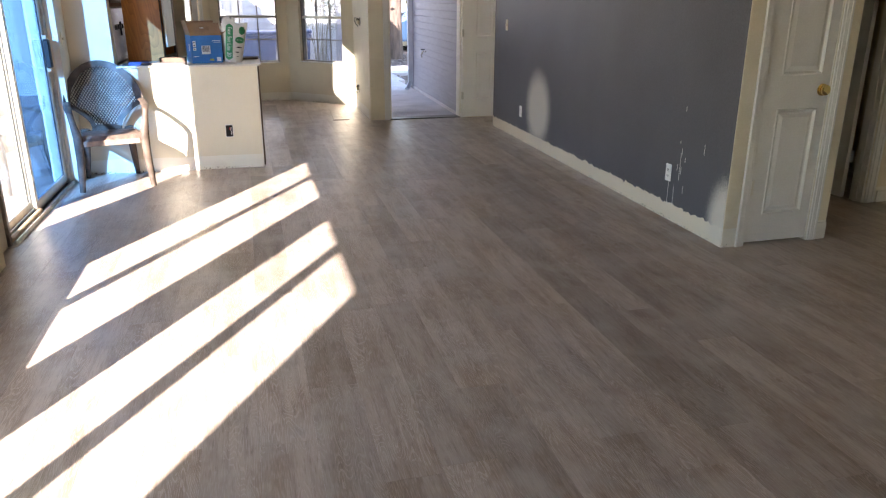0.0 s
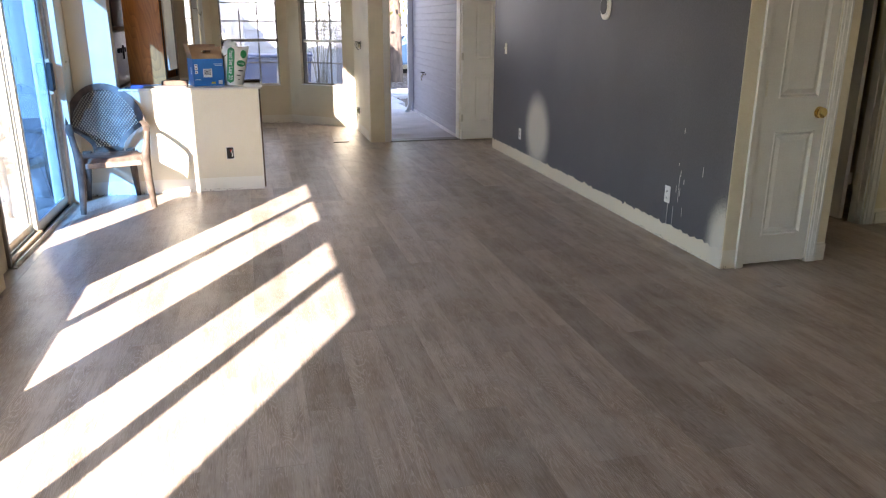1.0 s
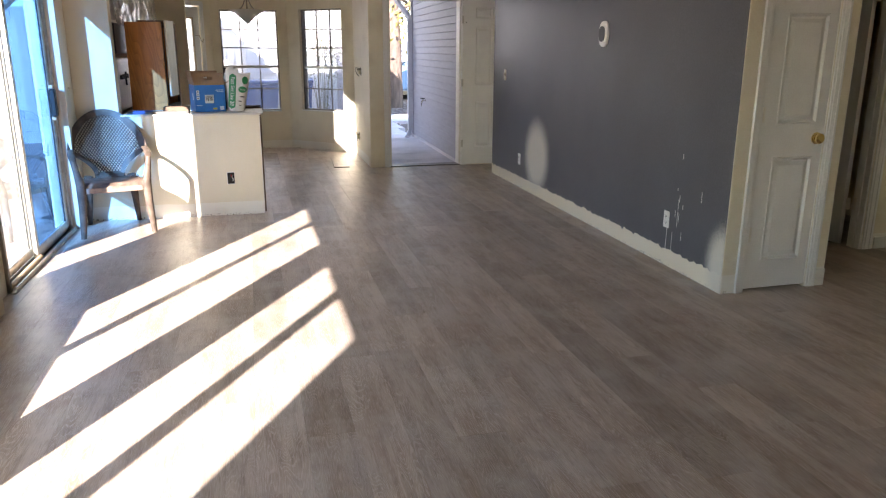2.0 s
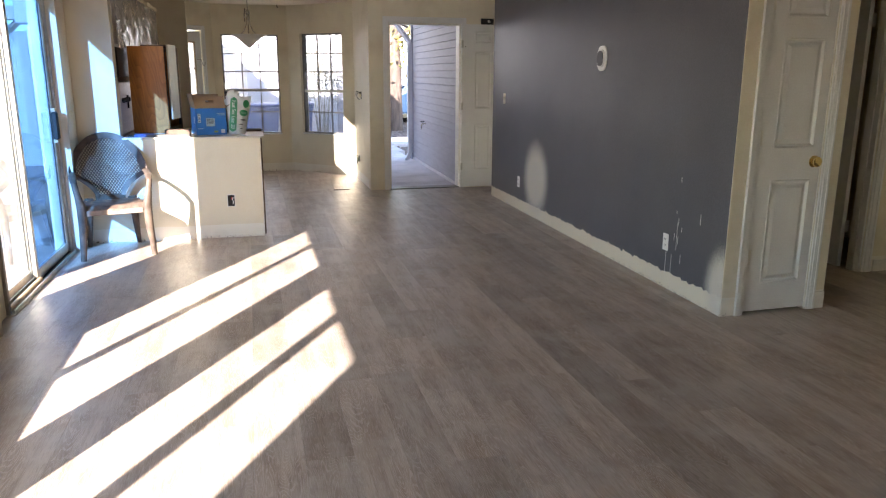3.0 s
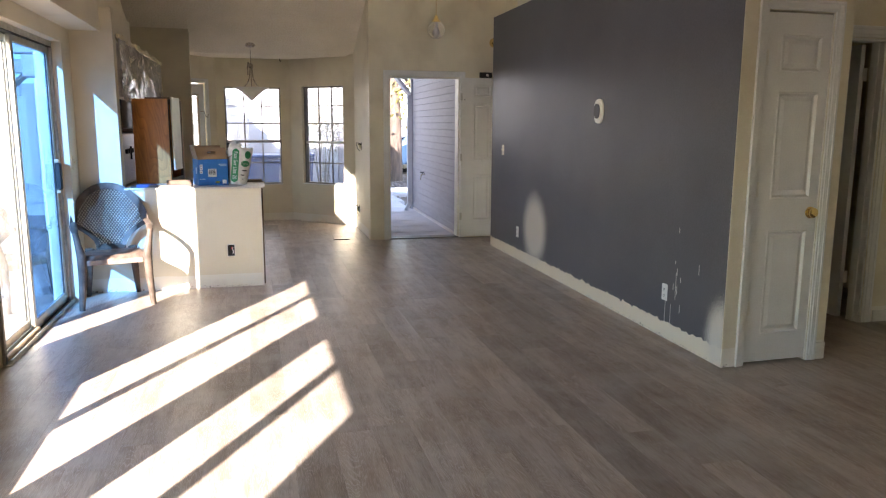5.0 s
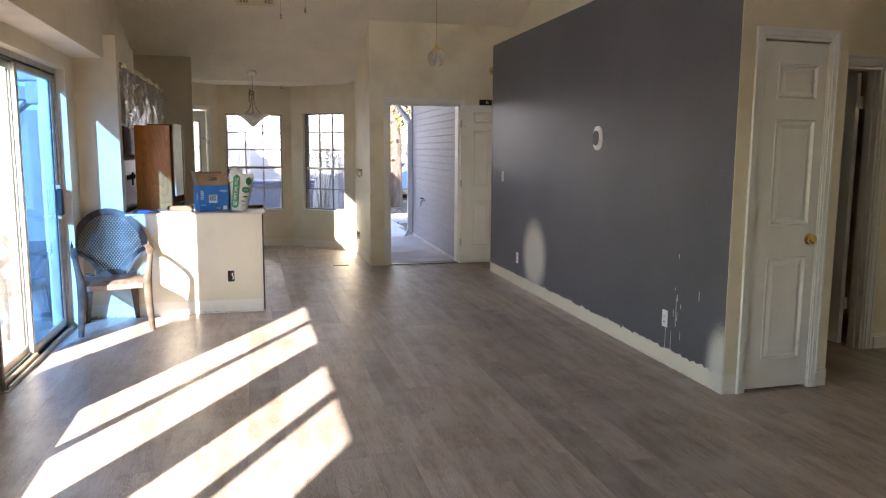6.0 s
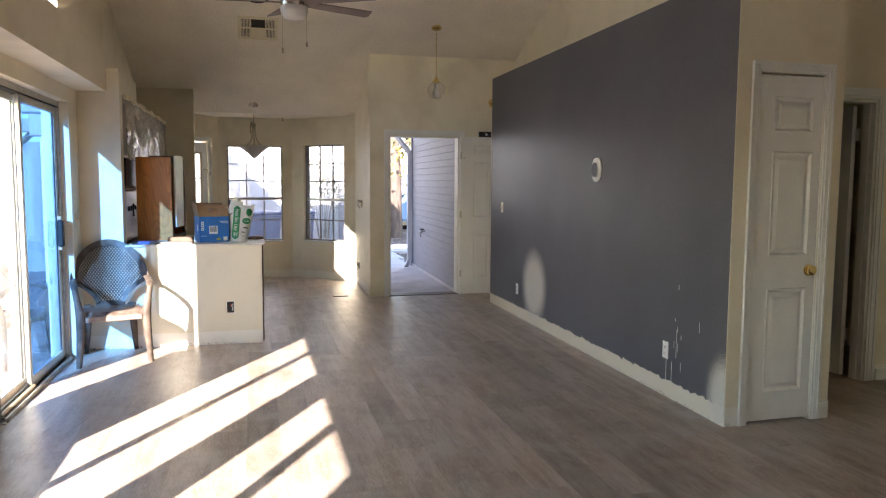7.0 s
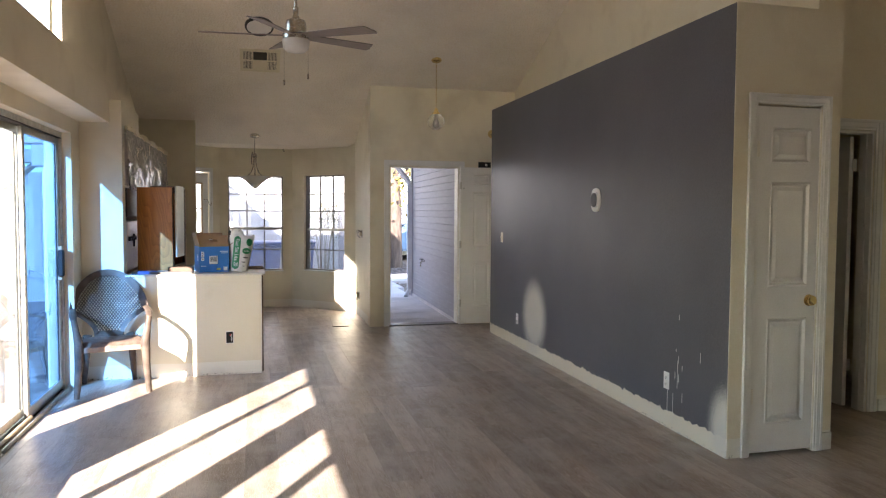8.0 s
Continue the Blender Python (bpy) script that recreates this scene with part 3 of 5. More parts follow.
def panel_door(ob, w, h, t, panels, material):
    """A moulded door in the frame of ob: x along, -y its face, z up. Panels are holes filled by raised fields."""
    us = sorted({0.0, w, *[v for p in panels for v in p[:2]]})
    zs = sorted({0.0, h, *[v for p in panels for v in p[2:]]})
    bm = bmesh.new()
    for i in range(len(us) - 1):
        for j in range(len(zs) - 1):
            u, z = (us[i] + us[i + 1]) / 2, (zs[j] + zs[j + 1]) / 2
            if any(a < u < b and c < z < d for a, b, c, d in panels):
                continue
            bm.faces.new([bm.verts.new(q) for q in ((us[i], 0, zs[j]), (us[i + 1], 0, zs[j]), (us[i + 1], 0, zs[j + 1]), (us[i], 0, zs[j + 1]))])
    bmesh.ops.remove_doubles(bm, verts=bm.verts, dist=1e-5)
    bm.faces.new([bm.verts.new(q) for q in ((0, t, 0), (w, t, 0), (w, t, h), (0, t, h))])
    for a, b in (((0, 0), (w, 0)), ((w, 0), (w, h)), ((w, h), (0, h)), ((0, h), (0, 0))):
        bm.faces.new([bm.verts.new(q) for q in ((a[0], 0, a[1]), (b[0], 0, b[1]), (b[0], t, b[1]), (a[0], t, a[1]))])
    bmesh.ops.remove_doubles(bm, verts=bm.verts, dist=1e-5)
    part("slab", bm, material, ob)
    for a, b, c, d in panels:
        bm = bmesh.new()
        rings = []
        for s, y in ((0.0, 0.0), (0.004, -0.004), (0.010, -0.004), (0.022, 0.009), (0.030, 0.009), (0.052, 0.001)):
            rings.append([bm.verts.new(q) for q in ((a + s, y, c + s), (b - s, y, c + s), (b - s, y, d - s), (a + s, y, d - s))])
        for r, q in zip(rings, rings[1:]):
            for i in range(4):
                bm.faces.new((r[i], r[(i + 1) % 4], q[(i + 1) % 4], q[i]))
        bm.faces.new(rings[-1])
        part("panel", bm, material, ob)


def hinge(parent, x, z, material=worn_trim, y=-0.012):
    bm = boxes((x - 0.006, x + 0.022, y + 0.008, y + 0.013, z, z + 0.09))
    lathe(bm, [(0, 0), (0.006, 0), (0.006, 0.092), (0, 0.092)], 8, (x, y + 0.004, z - 0.001))
    part("hinge", bm, material, parent, "painted-over hinge")


closet_door = thing("closet_door", CM @ pose(0.157, 0.006, 0.018), "narrow white three-panel closet door, closed", "door")
panel_door(closet_door, 0.451, 2.078, 0.035, [(0.106, 0.392, 0.172, 0.812), (0.106, 0.392, 1.005, 1.632), (0.106, 0.392, 1.745, 1.955)], white_trim)
for z in (0.30, 1.02, 1.78):
    hinge(closet_door, 0.0, z)
bm = lathe(bmesh.new(), [(0, 0), (0.035, 0.0), (0.035, 0.004), (0.026, 0.008), (0.013, 0.010), (0.013, 0.014), (0.027, 0.019), (0.032, 0.027), (0.029, 0.035), (0.016, 0.039), (0, 0.0395)],
           24, (0.404, 0, 0.918), pose(0, 0, 0, 90, 0, 0))
part("knob", bm, brass, closet_door, "polished brass knob", True)

front_door = thing("front_door", pose(2.583, 9.120, 0.014, 0, 0, 0), "white six-panel front door, swung open against the wall", "door")
panel_door(front_door, 0.905, 2.02, 0.044, [(x0, x0 + 0.235, a, b) for x0 in (0.165, 0.52) for a, b in ((0.21, 0.80), (0.985, 1.70), (1.79, 1.935))], white_trim)
for z in (0.22, 0.98, 1.74):
    hinge(front_door, -0.004, z, alu)
part("peg", lathe(bmesh.new(), [(0, 0), (0.006, 0), (0.006, 0.006), (0, 0.006)], 8, (0.045, -0.006, 1.75), pose(0, 0, 0, 90, 0, 0)), black_plastic, front_door)

hall_door = thing("hall_door", pose(h1 - 0.048, 4.552, 0.015, 0, 0, 91), "white hall door standing open into a dark room", "door")
panel_door(hall_door, 0.74, 2.02, 0.035, [(x0, x0 + 0.23, a, b) for x0 in (0.11, 0.42) for a, b in ((0.21, 0.80), (0.985, 1.70), (1.79, 1.90))], white_trim)
for z in (0.28, 1.78):
    leaf = part("hinge", boxes((h1 - 0.0215, h1 - 0.0185, 4.488, 4.530, z, z + 0.10), (h1 - 0.060, h1 - 0.0215, 4.5445, 4.5485, z, z + 0.09), bevel=0.001), worn_trim, hall_door, "painted-over hinge")
    leaf.matrix_world = pose(0, 0, 0)


# ---------------------------------------------------------------- windows
def grid_window(name, m, w, z0, z1, cols, rows_up, rows_low, label, meeting=None):
    """A single-hung window in an opening: x along the wall, y outwards. Panes between muntins are single parts."""
    ob = tagged(thing(name, m, label, "window"), kind="structure")
    f = 0.022
    part("window_frame", boxes((0.001, f, 0.05, 0.11, z0 + 0.001, z1 - 0.001), (w - f, w - 0.001, 0.05, 0.11, z0 + 0.001, z1 - 0.001), (f, w - f, 0.05, 0.11, z0 + 0.001, z0 + f),
                               (f, w - f, 0.05, 0.11, z1 - f, z1 - 0.001)), alu_dark, ob, "dark metal frame")
    mid = meeting or (z0 + z1) / 2
    if rows_low:
        part("meeting_rail", boxes((f, w - f, 0.052, 0.10, mid - 0.018, mid + 0.018), bevel=0.003), alu, ob, "gray metal rail")
    part("window_sill", boxes((-0.004, w + 0.004, -0.012, 0.05, z0 - 0.012, z0 + 0.002), bevel=0.004), white_trim, ob, "white painted sill")
    fields = [(mid + 0.018, z1 - f, rows_up), (z0 + f, mid - 0.018, rows_low)] if rows_low else [(z0 + f, z1 - f, rows_up)]
    for a, b, n in fields:
        cw, ch = (w - 2 * f) / cols, (b - a) / n
        for i in range(1, cols):
            part("muntin", boxes((f + i * cw - 0.009, f + i * cw + 0.009, 0.07, 0.085, a, b)), alu_dark, ob)
        for j in range(1, n):
            part("muntin", boxes((f, w - f, 0.0705, 0.0845, a + j * ch - 0.008, a + j * ch + 0.008)), alu_dark, ob)
        for i in range(cols):
            for j in range(n):
                g = part("pane", boxes((f + i * cw + 0.001, f + (i + 1) * cw - 0.001, 0.0755, 0.0795, a + j * ch + 0.001, a + (j + 1) * ch - 0.001)), dusty_glass, ob)
                g.visible_shadow = False
    return ob


grid_window("window_1", pose(BAY[1][0] + w1[0], BAY[1][1], 0), w1[1] - w1[0], w1[2], w1[3], 3, 3, 2, "grid window in the bay with a dark metal frame", 1.19)
grid_window("window_2", Matrix.Translation((BAY[2][0] + w2[0] * R2, BAY[2][1] - w2[0] * R2, 0)) @ pose(0, 0, 0, 0, 0, -45), w2[1] - w2[0], w2[2], w2[3], 3, 3, 2,
            "narrow grid window in the angled bay wall", 1.185)


def plain_window(name, y0, y1, z0, z1, split, label, half=0.035):
    ob = tagged(thing(name, pose(LX, y0, 0, 0, 0, 90), label, "window"), kind="structure")
    w, f = y1 - y0, 0.03
    part("window_frame", boxes((0.001, f, 0.08, 0.12, z0 + 0.001, z1 - 0.001), (w - f, w - 0.001, 0.08, 0.12, z0 + 0.001, z1 - 0.001), (f, w - f, 0.08, 0.12, z0 + 0.001, z0 + f),
                               (f, w - f, 0.08, 0.12, z1 - f, z1 - 0.001)), alu, ob, "weathered metal frame")
    cuts = [f, *[s - y0 for s in split], w - f]
    for s in cuts[1:-1]:
        part("mullion", boxes((s - half, s + half, 0.12 - half, 0.12, z0 + f, z1 - f)), alu, ob)
    for a, b in zip(cuts, cuts[1:]):
        g = part("pane", boxes((a + 0.001, b - 0.001, 0.098, 0.102, z0 + f, z1 - f)), clear_glass, ob)
        g.visible_shadow = False
    return ob


plain_window("window_3", *win_a, 0.445, HEAD, [2.79], "sliding window with a metal frame in the glazed wall")
plain_window("window_4", *win_b, 0.445, HEAD, [0.855], "sliding window with a metal frame in the glazed wall", 0.045)
plain_window("window_5", *clere, 2.62, 3.75, [5.87], "high clerestory window over the soffit", 0.006)

# sliding glass door
sd = tagged(thing("door_sliding_glass", pose(0, 0, 0), "sliding glass patio door with a blue film on one panel", "door"), kind="structure")
a, b = slider_y
part("frame_jamb", boxes((-1.60, -1.488, b - 0.035, b - 0.001, 0, HEAD - 0.001), bevel=0.003), alu, sd)
part("frame_jamb", boxes((-1.60, -1.485, a + 0.001, a + 0.035, 0, HEAD - 0.001), bevel=0.003), alu_dark, sd)
part("frame_head", boxes((-1.60, -1.488, a + 0.035, b - 0.035, HEAD - 0.045, HEAD - 0.001), bevel=0.003), alu, sd)
bm = boxes((-1.61, -1.455, a + 0.001, b - 0.001, -0.03, 0.006))
for x in (-1.605, -1.553, -1.525, -1.466):
    box(bm, x, x + 0.006, a + 0.035, b - 0.035, 0.006, 0.028)
part("track", bm, alu, sd, "worn metal floor track")
# solid black strip added for the shaded gap under the head
part("head_gap_shade", boxes((-1.585, -1.485, a + 0.036, b - 0.036, HEAD - 0.052, HEAD - 0.0455)), rubber, sd)
# thin black strip lying between the track rails
part("track_strip", boxes((-1.518, -1.500, a + 0.036, b - 0.036, 0.006, 0.010)), rubber, sd)


def slide_panel(x, y0, y1, glass, stile):
    p = part("panel_frame", boxes((x, x + 0.028, y0, y0 + stile, 0.03, HEAD - 0.05), (x, x + 0.028, y1 - stile, y1, 0.03, HEAD - 0.05), (x, x + 0.028, y0 + stile, y1 - stile, 0.03, 0.09),
                                  (x, x + 0.028, y0 + stile, y1 - stile, HEAD - 0.10, HEAD - 0.05), bevel=0.004), alu, sd)
    g = part("pane", boxes((x + 0.012, x + 0.016, y0 + stile, y1 - stile, 0.09, HEAD - 0.10)), glass, p)
    g.visible_shadow = glass is blue_glass
    s = 0.006
    part("gasket", boxes((x + 0.009, x + 0.019, y0 + stile, y0 + stile + s, 0.09, HEAD - 0.10), (x + 0.009, x + 0.019, y1 - stile - s, y1 - stile, 0.09, HEAD - 0.10)), rubber, p)
    return p


slide_panel(-1.578, a + 0.036, 5.585, clear_glass, 0.050)
inner = slide_panel(-1.535, 5.515, b - 0.037, blue_glass, 0.050)
part("handle", boxes((-1.506, -1.464, 6.372, 6.425, 0.93, 1.14), bevel=0.008), black_plastic, inner, "black pull handle")
part("handle_guard", boxes((-1.5065, -1.478, 6.395, 6.426, 0.90, 0.929), (-1.5065, -1.478, 6.395, 6.426, 1.141, 1.17), bevel=0.003), raw_wood, inner, "bare wood backing strip")
dowel = thing("dowel", pose(-1.495, a + 0.05, 0.030, -90, 0, 0), "pale wooden stick lying in the door track", "stick")
part("stick", lathe(bmesh.new(), [(0, 0), (0.016, 0.002), (0.016, 0.70), (0, 0.702)], 10), raw_wood, dowel)

# glazed door in the bay
BM = Matrix.Translation((BAY[1][0], BAY[1][1], 0)) @ pose(0, 0, 0, 0, 0, 225)
bd = tagged(thing("door_bay", BM, "white glazed back door with a raw wood glazing frame and chain", "door"), kind="structure")
u0, u1 = bay_door[:2]
bm = boxes((u0 + 0.02, u0 + 0.13, -0.045, -0.005, 0.01, 2.0), (u1 - 0.13, u1 - 0.02, -0.045, -0.005, 0.01, 2.0), (u0 + 0.13, u1 - 0.13, -0.045, -0.005, 1.86, 2.0), (u0 + 0.13, u1 - 0.13, -0.045, -0.005, 0.01, 0.45))
part("leaf", bm, white_trim, bd)
g0, g1 = u0 + 0.13, u1 - 0.13
part("glazing_frame", boxes((g0, g0 + 0.022, 0.0, 0.012, 0.45, 1.86), (g1 - 0.022, g1, 0.0, 0.012, 0.45, 1.86), (g0 + 0.022, g1 - 0.022, 0.0, 0.012, 0.45, 0.472), (g0 + 0.022, g1 - 0.022, 0.0, 0.012, 1.838, 1.86)), raw_wood, bd, "pale raw wood frame")
for z in (0.80, 1.14, 1.49):
    part("muntin", boxes((g0 + 0.022, g1 - 0.022, -0.02, 0.010, z - 0.008, z + 0.008)), raw_wood, bd)
g = part("pane", boxes((g0 + 0.001, g1 - 0.001, -0.027, -0.023, 0.451, 1.859)), clear_glass, bd)
g.visible_shadow = False
bm = bmesh.new()
sweep(bm, [(u0 + 0.10, 0.004, 1.62), (u0 + 0.04, 0.012, 1.62), (u0 + 0.02, 0.02, 1.55), (u0 - 0.01, 0.02, 1.53), (u0 - 0.03, 0.015, 1.58)], 0.006, 6)
part("chain", bm, nickel, bd, "metal door chain")
tr_b = casing(bmesh.new(), u0, u1, 2.02, 0.06)
bmesh.ops.scale(tr_b, vec=(1, -1, 1), verts=tr_b.verts)
trim("trim_bay_door", BM, tr_b, white_trim, "white casing round the back door")


# ---------------------------------------------------------------- wall fittings
def plate_outlet(m, label, material=white_plastic, kind="outlet"):
    ob = thing("wall_" + kind, m, label, kind)
    bm = box(bmesh.new(), -0.035, 0.035, -0.006, 0.0, -0.058, 0.058, 0.004, 2)
    part("plate", bm, material, ob)
    if kind == "outlet":
        for z in (-0.021, 0.021):
            part("socket", boxes((-0.016, 0.016, -0.008, -0.005, z - 0.014, z + 0.014), bevel=0.003), material, ob)
            part("slot", boxes((-0.008, -0.005, -0.009, -0.007, z - 0.005, z + 0.006), (0.005, 0.008, -0.009, -0.007, z - 0.005, z + 0.006), (-0.002, 0.002, -0.009, -0.007, z - 0.012, z - 0.008)), black_plastic, ob)
        part("screw", lathe(bmesh.new(), [(0, 0), (0.003, 0), (0, 0.002)], 8, (0, -0.006, 0), pose(0, 0, 0, 90, 0, 0)), nickel, ob)
    else:
        for x in (-0.012, 0.012):
            part("toggle", boxes((x - 0.004, x + 0.004, -0.018, -0.006, -0.006, 0.014), bevel=0.002), material, ob)
        for z in (-0.03, 0.03):
            part("screw", lathe(bmesh.new(), [(0, 0), (0.003, 0), (0, 0.002)], 8, (0, -0.006, z), pose(0, 0, 0, 90, 0, 0)), nickel, ob)
    return ob


FACE = pose(0, 0, 0, 0, 0, -90)                      # fitting on a wall that faces -x
plate_outlet(on_gray(7.47, 0.306) @ FACE, "white duplex outlet low on the gray wall")
plate_outlet(on_gray(4.41, 0.322) @ FACE, "white duplex outlet low on the gray wall beside paint drips")
plate_outlet(on_gray(8.02, 1.17) @ FACE, "ivory double switch on the gray wall", ivory_plastic, "switch")
plate_outlet(pose(LX, 6.62, 1.13, 0, 0, 90), "ivory switch beside the sliding door", ivory_plastic, "switch")

thermostat = thing("thermostat", on_gray(5.555, 1.565) @ FACE, "black thermostat on a white oval backing plate", "thermostat")
bm = bmesh.new()
out = []
for k in range(32):
    an = 2 * math.pi * k / 32
    out.append((0.082 * math.copysign(abs(math.cos(an)) ** 0.75, math.cos(an)), 0.098 * math.copysign(abs(math.sin(an)) ** 0.85, math.sin(an))))
prism(bm, out, "y", -0.010, 0.0)
part("backing_plate", bm, white_plastic, thermostat)
bm = bmesh.new()
prism(bm, [(x * 0.74, z * 0.70) for x, z in out], "y", -0.022, -0.010)
part("body", bm, white_plastic, thermostat)
bm = bmesh.new()
prism(bm, [(x * 0.64, z * 0.60) for x, z in out], "y", -0.026, -0.022)
part("display", bm, black_plastic, thermostat, "glossy black display")

ebox = thing("electrical_box", pose(-0.213, PW - 0.001, 0.334), "open electrical box with loose wires in the half wall", "electrical box")
part("rim", boxes((-0.034, -0.029, -0.003, 0.0, -0.055, 0.055), (0.029, 0.034, -0.003, 0.0, -0.055, 0.055), (-0.029, 0.029, -0.003, 0.0, 0.050, 0.055), (-0.029, 0.029, -0.003, 0.0, -0.055, -0.050)), white_plastic, ebox)
# flat plate; its near-black colour is the shade inside the box
part("cavity_shade", boxes((-0.029, 0.029, -0.0015, -0.0005, -0.050, 0.050)), drawn_shade, ebox)
wire_red = mat("red_wire_nut", (0.55, 0.04, 0.03), 0.5)
for x0, mt in ((-0.012, rubber), (0.014, label_white)):
    part("wire", sweep(bmesh.new(), [(x0, -0.001, -0.03), (x0 + 0.006, -0.012, -0.01), (x0 - 0.004, -0.014, 0.012), (x0 + 0.004, -0.006, 0.03)], 0.0045, 6), mt, ebox)

part("wire_nut", lathe(bmesh.new(), [(0, 0), (0.007, 0), (0.006, 0.018), (0, 0.02)], 8, (0.006, -0.008, 0.012)), wire_red, ebox, "red wire connector")
for y, z, lab in ((9.87, 1.16, "loose wires hanging out of a bare switch box"), (10.15, 0.29, "bare outlet with loose wires low on the nook wall")):
    wb = thing("loose_wiring", pose(1.419, y, z, 0, 0, -90), lab, "wiring")
    # no hole here: the switch box's shade is put in as colour
    part("cavity_shade", boxes((-0.03, 0.03, -0.002, 0.0, -0.05, 0.05)), drawn_shade, wb)
    part("switch_body", boxes((-0.016, 0.016, -0.035, -0.002, -0.03, 0.03), bevel=0.003), ivory_plastic, wb)
    part("wire", sweep(bmesh.new(), [(0.02, -0.002, 0.02), (0.03, -0.05, 0.03), (0.02, -0.06, -0.02), (0.03, -0.03, -0.06)], 0.005, 6), rubber, wb)
    part("wire", sweep(bmesh.new(), [(-0.02, -0.002, 0.03), (-0.035, -0.06, 0.05), (-0.02, -0.065, 0.0)], 0.005, 6), rubber, wb)

# paint drips and chips on the gray wall
drips = thing("paint_drips", on_gray(4.0, 0) @ FACE, "thin cream drips and chips of paint on the gray wall", "paint drips", kind="stuff")
drng = random.Random(3)
bm = bmesh.new()
for y, z0, z1 in ((4.28, 0.30, 0.48), (4.265, 0.34, 0.39), (4.31, 0.36, 0.40), (4.27, 0.47, 0.51), (4.40, 0.10, 0.26), (4.33, 0.10, 0.25), (4.22, 0.22, 0.27), (4.30, 0.545, 0.555),
                  (4.27, 0.76, 0.785), (4.02, 0.52, 0.58), (4.225, 0.43, 0.455)):
    x = 4.0 - y
    w = drng.uniform(0.0015, 0.0028)
    prism(bm, [(x - w, z0), (x + w * 0.6, z0 - 0.006), (x + w, z1), (x - w * 0.4, z1 + 0.004)], "y", -0.0012, 0.0005)
part("drip", bm, worn_trim, drips)

# ---------------------------------------------------------------- lights and ceiling fittings
TILT_C = math.degrees(math.atan(SLOPE))


def on_slope(x, y):
    """Frame on the far ceiling slope: z points down into the room, x across, y down the slope."""
    return Matrix.Translation((x, y, roof_z(y))) @ pose(0, 0, 0, 180 - TILT_C, 0, 0)


fan = thing("ceiling_fan", pose(0.305, 5.47, -0.016), "five-blade ceiling fan with taupe blades and a frosted light", "ceiling fan")
top = roof_z(5.47)
part("downrod", lathe(bmesh.new(), [(0.011, 2.86), (0.011, top)], 12), nickel, fan)
part("canopy", lathe(bmesh.new(), [(0.011, top - 0.10), (0.05, top - 0.08), (0.068, top - 0.01), (0.068, top + 0.02), (0, top + 0.03)], 24), nickel, fan, smooth=True)
part("collar", lathe(bmesh.new(), [(0.012, 2.95), (0.019, 2.945), (0.019, 2.885), (0.030, 2.87), (0.030, 2.86)], 16), nickel, fan, smooth=True)
part("motor_housing", lathe(bmesh.new(), [(0, 2.865), (0.040, 2.862), (0.066, 2.85), (0.074, 2.825), (0.076, 2.765), (0.092, 2.760), (0.094, 2.715), (0.0, 2.714)], 32), nickel, fan, smooth=True)
part("band", lathe(bmesh.new(), [(0.0945, 2.750), (0.0955, 2.750), (0.0955, 2.743), (0.0945, 2.743)], 32), black_plastic, fan)
part("light_bowl", lathe(bmesh.new(), [(0.097, 2.712), (0.097, 2.690), (0.090, 2.650), (0.066, 2.628), (0, 2.618)], 32), frost, fan, "frosted white glass bowl", True)
for k in range(5):
    an = radians(172 + 72 * k)
    bm = bmesh.new()
    prism(bm, [(0.085, -0.045), (0.30, -0.058), (0.645, -0.066), (0.68, 0.030), (0.67, 0.062), (0.30, 0.052), (0.085, 0.040)], "z", -0.003, 0.003)
    bmesh.ops.rotate(bm, verts=bm.verts, cent=(0, 0, 0), matrix=Matrix.Rotation(radians(-12), 3, "X"))
    bmesh.ops.rotate(bm, verts=bm.verts, cent=(0, 0, 0), matrix=Matrix.Rotation(an, 3, "Z"))
    bmesh.ops.rotate(bm, verts=bm.verts, cent=(0, 0, 0), matrix=Matrix.Rotation(radians(3.8), 3, (1, 0.06, 0)))
    bmesh.ops.translate(bm, verts=bm.verts, vec=(0, 0, 2.742))
    part("blade", bm, blade_mat, fan)
for x, y, z in ((-0.085, -0.035, 2.42), (0.085, -0.03, 2.47)):
    part("pull_chain", lathe(bmesh.new(), [(0.0012, z), (0.0012, 2.72)], 6, (x, y, 0)), nickel, fan)
    part("pull", lathe(bmesh.new(), [(0, z), (0.006, z - 0.002), (0.006, z - 0.036), (0, z - 0.04)], 8, (x, y, 0)), nickel, fan)

ring = thing("flush_light", on_slope(0.075, 8.21), "round flush ceiling light with a black rim", "ceiling light")
part("rim", lathe(bmesh.new(), [(0.128, 0.0), (0.150, 0.0), (0.152, 0.012), (0.148, 0.030), (0.130, 0.030)], 40), black_plastic, ring, "black rim", True)
part("diffuser", lathe(bmesh.new(), [(0.130, 0.026), (0.06, 0.030), (0, 0.031)], 40), white_plastic, ring, "white diffuser", True)

vent = thing("ceiling_vent", on_slope(0.088, 8.80) @ Matrix.Diagonal((1.09, 1.05, 1, 1)), "off-white ceiling register with slatted corners", "ceiling vent")
# near-black plate puts the duct's darkness behind the slats
part("backing", boxes((-0.185, 0.185, -0.185, 0.185, 0.0, 0.004)), drawn_shade, vent)
part("frame", boxes((-0.205, 0.205, -0.205, -0.165, 0, 0.010), (-0.205, 0.205, 0.165, 0.205, 0, 0.010), (-0.205, -0.170, -0.165, 0.165, 0, 0.010), (0.170, 0.205, -0.165, 0.165, 0, 0.010),
                    (-0.082, -0.070, -0.165, 0.165, 0, 0.009), (0.070, 0.082, -0.165, 0.165, 0, 0.009), (-0.170, 0.170, -0.010, 0.010, 0, 0.0085)), ivory_plastic, vent)
